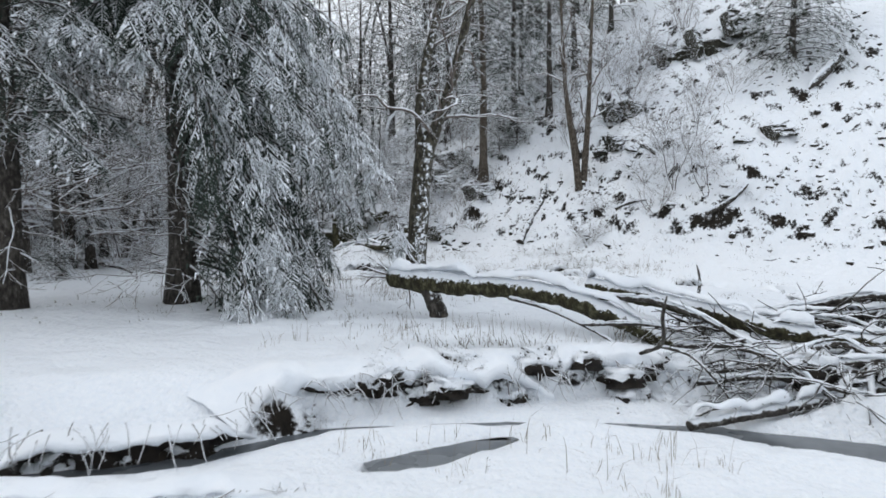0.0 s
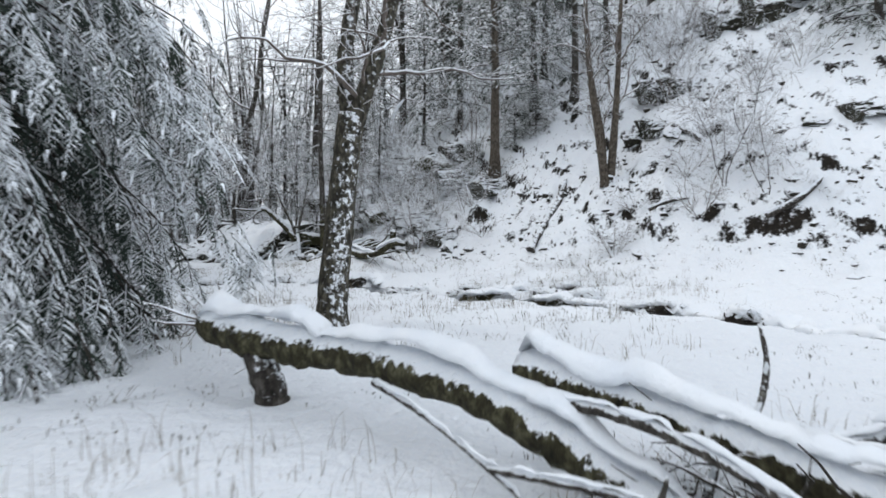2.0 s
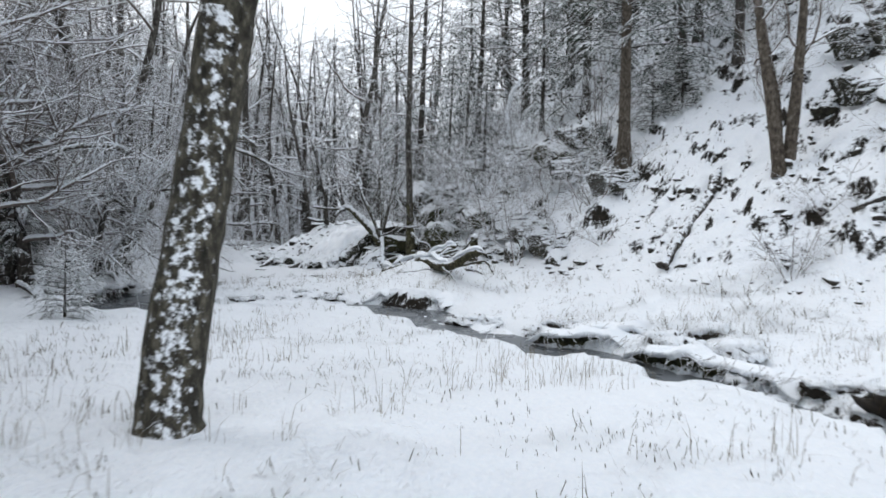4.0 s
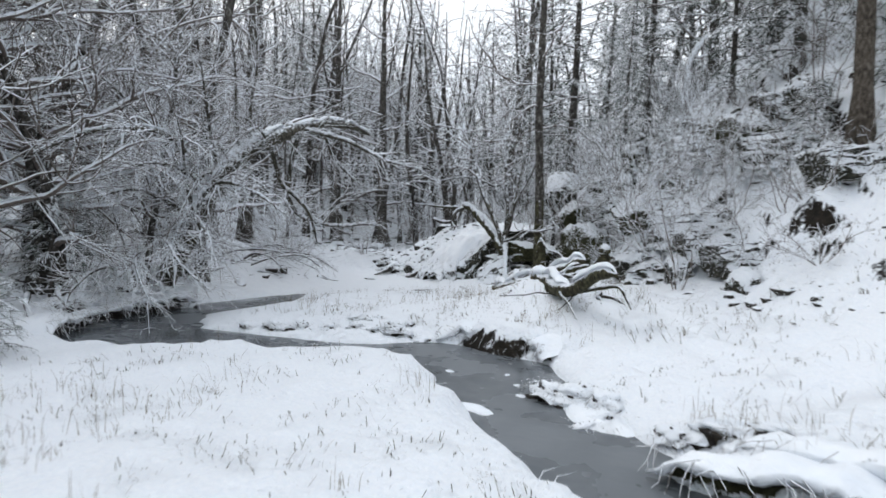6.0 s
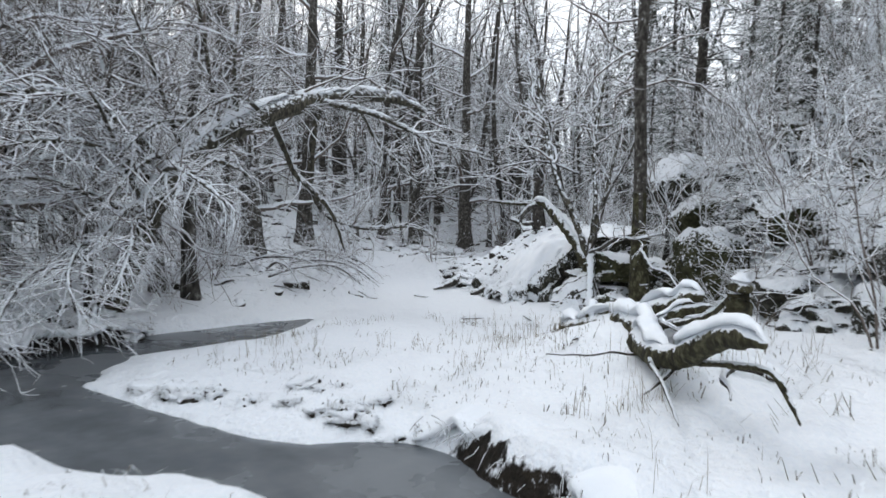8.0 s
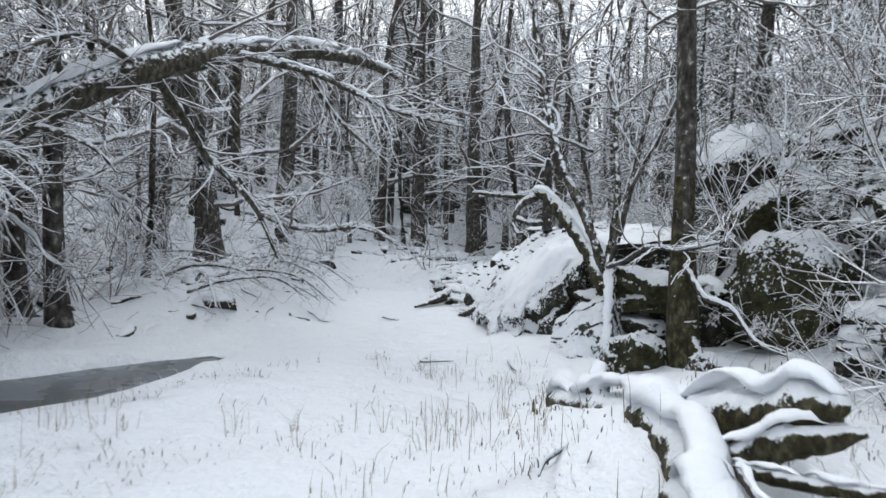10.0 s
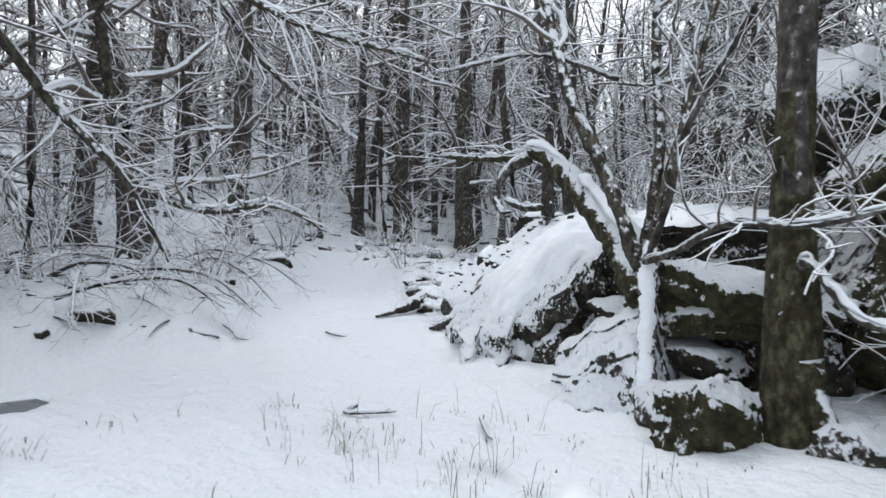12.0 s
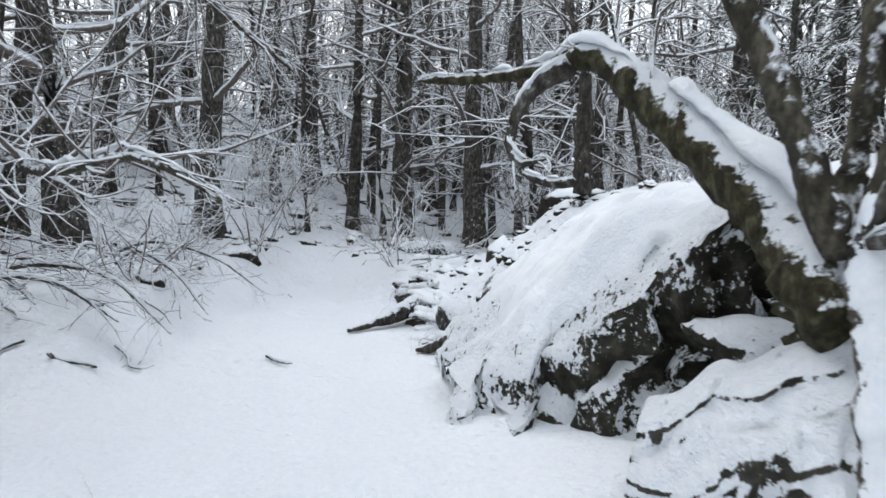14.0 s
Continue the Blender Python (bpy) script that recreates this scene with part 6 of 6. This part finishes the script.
def bank_row(x0, y0, x1, y1, n, lo, hi, dz=0.0, spread=.16):
    for j in range(n):
        a = (j + rt.rand()) / n
        x, y = x0 + (x1 - x0) * a + rt.uniform(-spread, spread), y0 + (y1 - y0) * a + rt.uniform(-spread, spread)
        s = rt.uniform(lo, hi)
        copy_thing(clumps[rt.randint(4)], pose(x, y, max(.0, gz(x, y)) + dz + rt.uniform(-.08, .03), rt.uniform(-14, 14), rt.uniform(-14, 14), rt.uniform(0, 360)) @ Matrix.Diagonal((s * rt.uniform(.8, 1.6), s * rt.uniform(.8, 1.3), s * rt.uniform(.65, 1.05), 1)))


bank_row(-2.9, 4.2, -1.5, 4.85, 7, .3, .8, -.06)
bank_row(-1.4, 5.1, .9, 5.5, 6, .3, .6, -.08)
bank_row(.8, 5.45, 2.6, 5.25, 5, .3, .6, -.08)
bank_row(-1.6, 4.95, -.6, 5.5, 5, .4, .9, -.06)
bank_row(-.6, 5.6, 1.2, 5.9, 7, .4, .9, -.06, .2)
bank_row(1.1, 5.85, 2.6, 5.6, 6, .4, .9, -.06, .2)
bank_row(-1.3, 5.2, .9, 5.75, 11, .3, .6, -.03, .1)
bank_row(.9, 5.85, 2.6, 5.75, 9, .3, .7, -.03, .12)
bank_row(-2.7, 4.25, -1.5, 4.6, 8, .3, .65, -.02, .12)
# two rows of dark-cored clumps added as the shade under the bough tangle
bank_row(2.4, 5.4, 4.6, 4.8, 9, .7, 1.3, -.02)
bank_row(2.6, 5.8, 5.0, 5.4, 9, .9, 1.5, -.04)
bank_row(1.1, 17.85, 2.2, 17.5, 4, .4, .7, -.06, .1)
bank_row(2.4, 16.75, 3.4, 16.0, 5, .3, .6, -.05, .1)
bank_row(3.2, 15.85, 4.7, 14.05, 10, .5, 1.0, -.04)
bank_row(4.7, 13.6, 6.3, 11.2, 8, .7, 1.1)
bank_row(-.5, 18.7, -.1, 18.2, 4, .6, .9)
bank_row(-3.0, 20.6, -1.5, 20.35, 5, .25, .45, -.06, .1)
bank_row(-5.9, 19.2, -3.2, 20.3, 26, .28, .58, -.01, .1)
bank_row(-5.6, 19.45, -3.4, 20.6, 12, .2, .4, -.03, .12)
bank_row(-9.3, 18.6, -8.9, 20.2, 8, .6, 1.0)
bank_row(-7.9, 17.2, -9.25, 18.5, 10, .7, 1.2, -.03)
bank_row(.6, 17.6, 1.6, 18.3, 4, .4, .8)
bank_row(-11.5, 29.08, -9.85, 28.2, 9, .5, 1.0, -.04)
bank_row(-9.8, 28.15, -8.8, 27.6, 6, .5, 1.0, -.04)
for c in clumps:
    c.matrix_basis = pose(*at(rt.uniform(2.2, 3.4), rt.uniform(16.2, 17.2)), 0, 0, 0)


def grass(name, label, mat, spots_xy, lo, hi, wide, rg, bent=0.0):
    g = Geo()
    for x, y in spots_xy:
        h, az, bend = lo + (hi - lo) * rg.rand() ** 2, rg.rand() * 6.28, bent + rg.uniform(.05, 1.1) ** 1.3
        d = np.array((math.cos(az), math.sin(az), 0))
        s = np.array((-d[1], d[0], 0)) * wide * rg.uniform(.7, 1.4)
        b = np.array((x, y, 0))
        b[2] = gz_fast(x, y) - .02
        m, e = b + d * bend * h * .3 + (0, 0, h * .6), b + d * bend * h + (0, 0, h * (1 - .3 * bend))
        g.add([b - s, b + s, m - s * .8, m + s * .8, e], [(0, 1, 3, 2), (2, 3, 4)])
    return solid(name, g, mat, (0, 0, 0), label, "grass", kind="stuff")


def gz_fast(x, y):
    return float(ZZ[min(ny - 1, np.searchsorted(gy, y)) * nx + min(nx - 1, np.searchsorted(gx, x))])


def field_spots(n, xlo, xhi, ylo, yhi, patch, rg):
    x, y = rg.uniform(xlo, xhi, n * 6), rg.uniform(ylo, yhi, n * 6)
    d, w, _ = line_distance(x, y, STREAM_A)
    keep = (d > w + .3) & (fbm(x * patch, y * patch, 5) + .35 * (fbm(x * 4, y * 4, 6) - .5) > .5 + .1 * rg.rand(len(x)))
    x, y = x[keep][:n // 5], y[keep][:n // 5]
    k = np.repeat(np.arange(len(x)), rg.randint(2, 10, len(x)))
    return list(zip(x[k] + .05 * rg.randn(len(k)), y[k] + .05 * rg.randn(len(k))))


spots = field_spots(2300, -4.5, 5.5, 11, 18.3, .8, rt) + field_spots(900, -2.5, 3.5, 6, 11, .8, rt) + field_spots(1300, -7.4, -1.0, 19.8, 25, .9, rt) + field_spots(260, -1, 3.5, 3.2, 5.2, .9, rt) + field_spots(260, 1.5, 8, 16.4, 20, .7, rt)
stub = field_spots(9000, -5.5, 8.0, 5.8, 25, 1.1, rt)
grass("grass_stubble", "dark short stubble showing through the meadow snow", SEDGE, stub, .02, .08, .003, rt)
grass("meadow_grass", "thin dead grass stalks poking through snow", STRAW, spots, .04, .32, .0017, rt)
spots = field_spots(1300, 1.4, 8.5, 16.6, 20, .8, rt) + field_spots(450, -1.5, 1.5, 18.6, 23, .8, rt) + field_spots(500, -1.2, 2.6, 5.9, 8, .9, rt)
grass("bowed_grass", "long dead grass bowed over by the snow", GRASS, spots, .12, .36, .003, rt, 1.3)
spots = field_spots(4200, -5.0, 3.5, 10.5, 18.2, 1.3, rt) + field_spots(1500, -7.4, -1.5, 19.6, 24.5, 1.3, rt)
grass("laid_grass", "short dead grass bent flat and dusted with snow", GRASS, spots, .05, .2, .0026, rt, .9)
spots = field_spots(1500, -4, 14, 17, 27, 1.0, rt)
grass("slope_grass", "dark grass and heather tips through the slope snow", GRASS, spots, .04, .15, .006, rt)



def clods(name, label, mat, n, xlo, xhi, ylo, yhi, keep, lo, hi, rg, category):
    """Small lumps that stick out of the snow: heather, stones, clods."""
    bm = bmesh.new()
    bmesh.ops.create_icosphere(bm, subdivisions=1, radius=1)
    v0 = np.array([v.co[:] for v in bm.verts])
    f0 = [tuple(v.index for v in f.verts) for f in bm.faces]
    bm.free()
    g = Geo()
    x, y = rg.uniform(xlo, xhi, n * 5), rg.uniform(ylo, yhi, n * 5)
    ok = keep(x, y)
    x, y = x[ok][:n], y[ok][:n]
    z = ground_height(x, y)
    for a, b, c in zip(x, y, z):
        s = lo + (hi - lo) * rg.rand() ** 2.5
        shape = v0 * (1 + .35 * rg.randn(len(v0), 1)) * (s * rg.uniform(.5, 1.2), s * rg.uniform(.5, 1.1), s * rg.uniform(.4, 1.0))
        t = rg.rand() * 6.28
        rot = np.array(((math.cos(t), -math.sin(t), 0), (math.sin(t), math.cos(t), 0), (0, 0, 1)))
        g.add(shape @ rot.T + (a, b, c - s * .12), f0)
    return solid(name, g, mat, (0, 0, 0), label, category, kind="stuff")


def on_slope(x, y):
    d, _, side = line_distance(x, y, HILL_FOOT)
    d = d * side
    return (d > .1) & (d < 10) & (fbm(x * .8, y * .8, 15) + .3 * (fbm(x * 2.5, y * 2.5, 16) - .5) > .47)


def wood_floor(x, y):
    d, w, _ = line_distance(x, y, FROZEN)
    return (d > w + .4) & ((x < -10) | (y > 28.5))


CLOD = snowy("heather_and_stone", [(.3, (.012, .011, .009)), (.6, (.04, .035, .027)), (.8, (.09, .085, .07))], 16, (1, 1, 1), .36, .1, .4, 14)
clods("slope_clods", "dark heather and stones breaking the slope snow", CLOD, 2000, -6, 17, 14, 33, on_slope, .02, .15, rt, "heather")
clods("wood_floor_litter", "stones and clods through snow on the wood floor", CLOD, 2600, -34, -8, 13, 48, wood_floor, .04, .30, rt, "stones")
clods("woodland_rocks", "mossy rocks capped with snow among the trees", ROCK, 320, -36, -12, 23, 46, lambda x, y: wood_floor(x, y) & (fbm(x * .4, y * .4, 19) > .45), .10, .55, rt, "rocks")


def on_spur(x, y):
    u, v = (x + 5.75) * -.88 + (y - 26.35) * .476, (x + 5.75) * .476 + (y - 26.35) * .88
    return (u > 2.3) & (u < 6.3) & (v > -.35) & (v < 2.2) & (fbm(x * 1.6, y * 1.6, 17) > .46)


clods("spur_heather", "dark heather tips and stones through the spur snow", CLOD, 260, -11.8, -6.6, 26.5, 31, on_spur, .015, .10, rt, "heather")
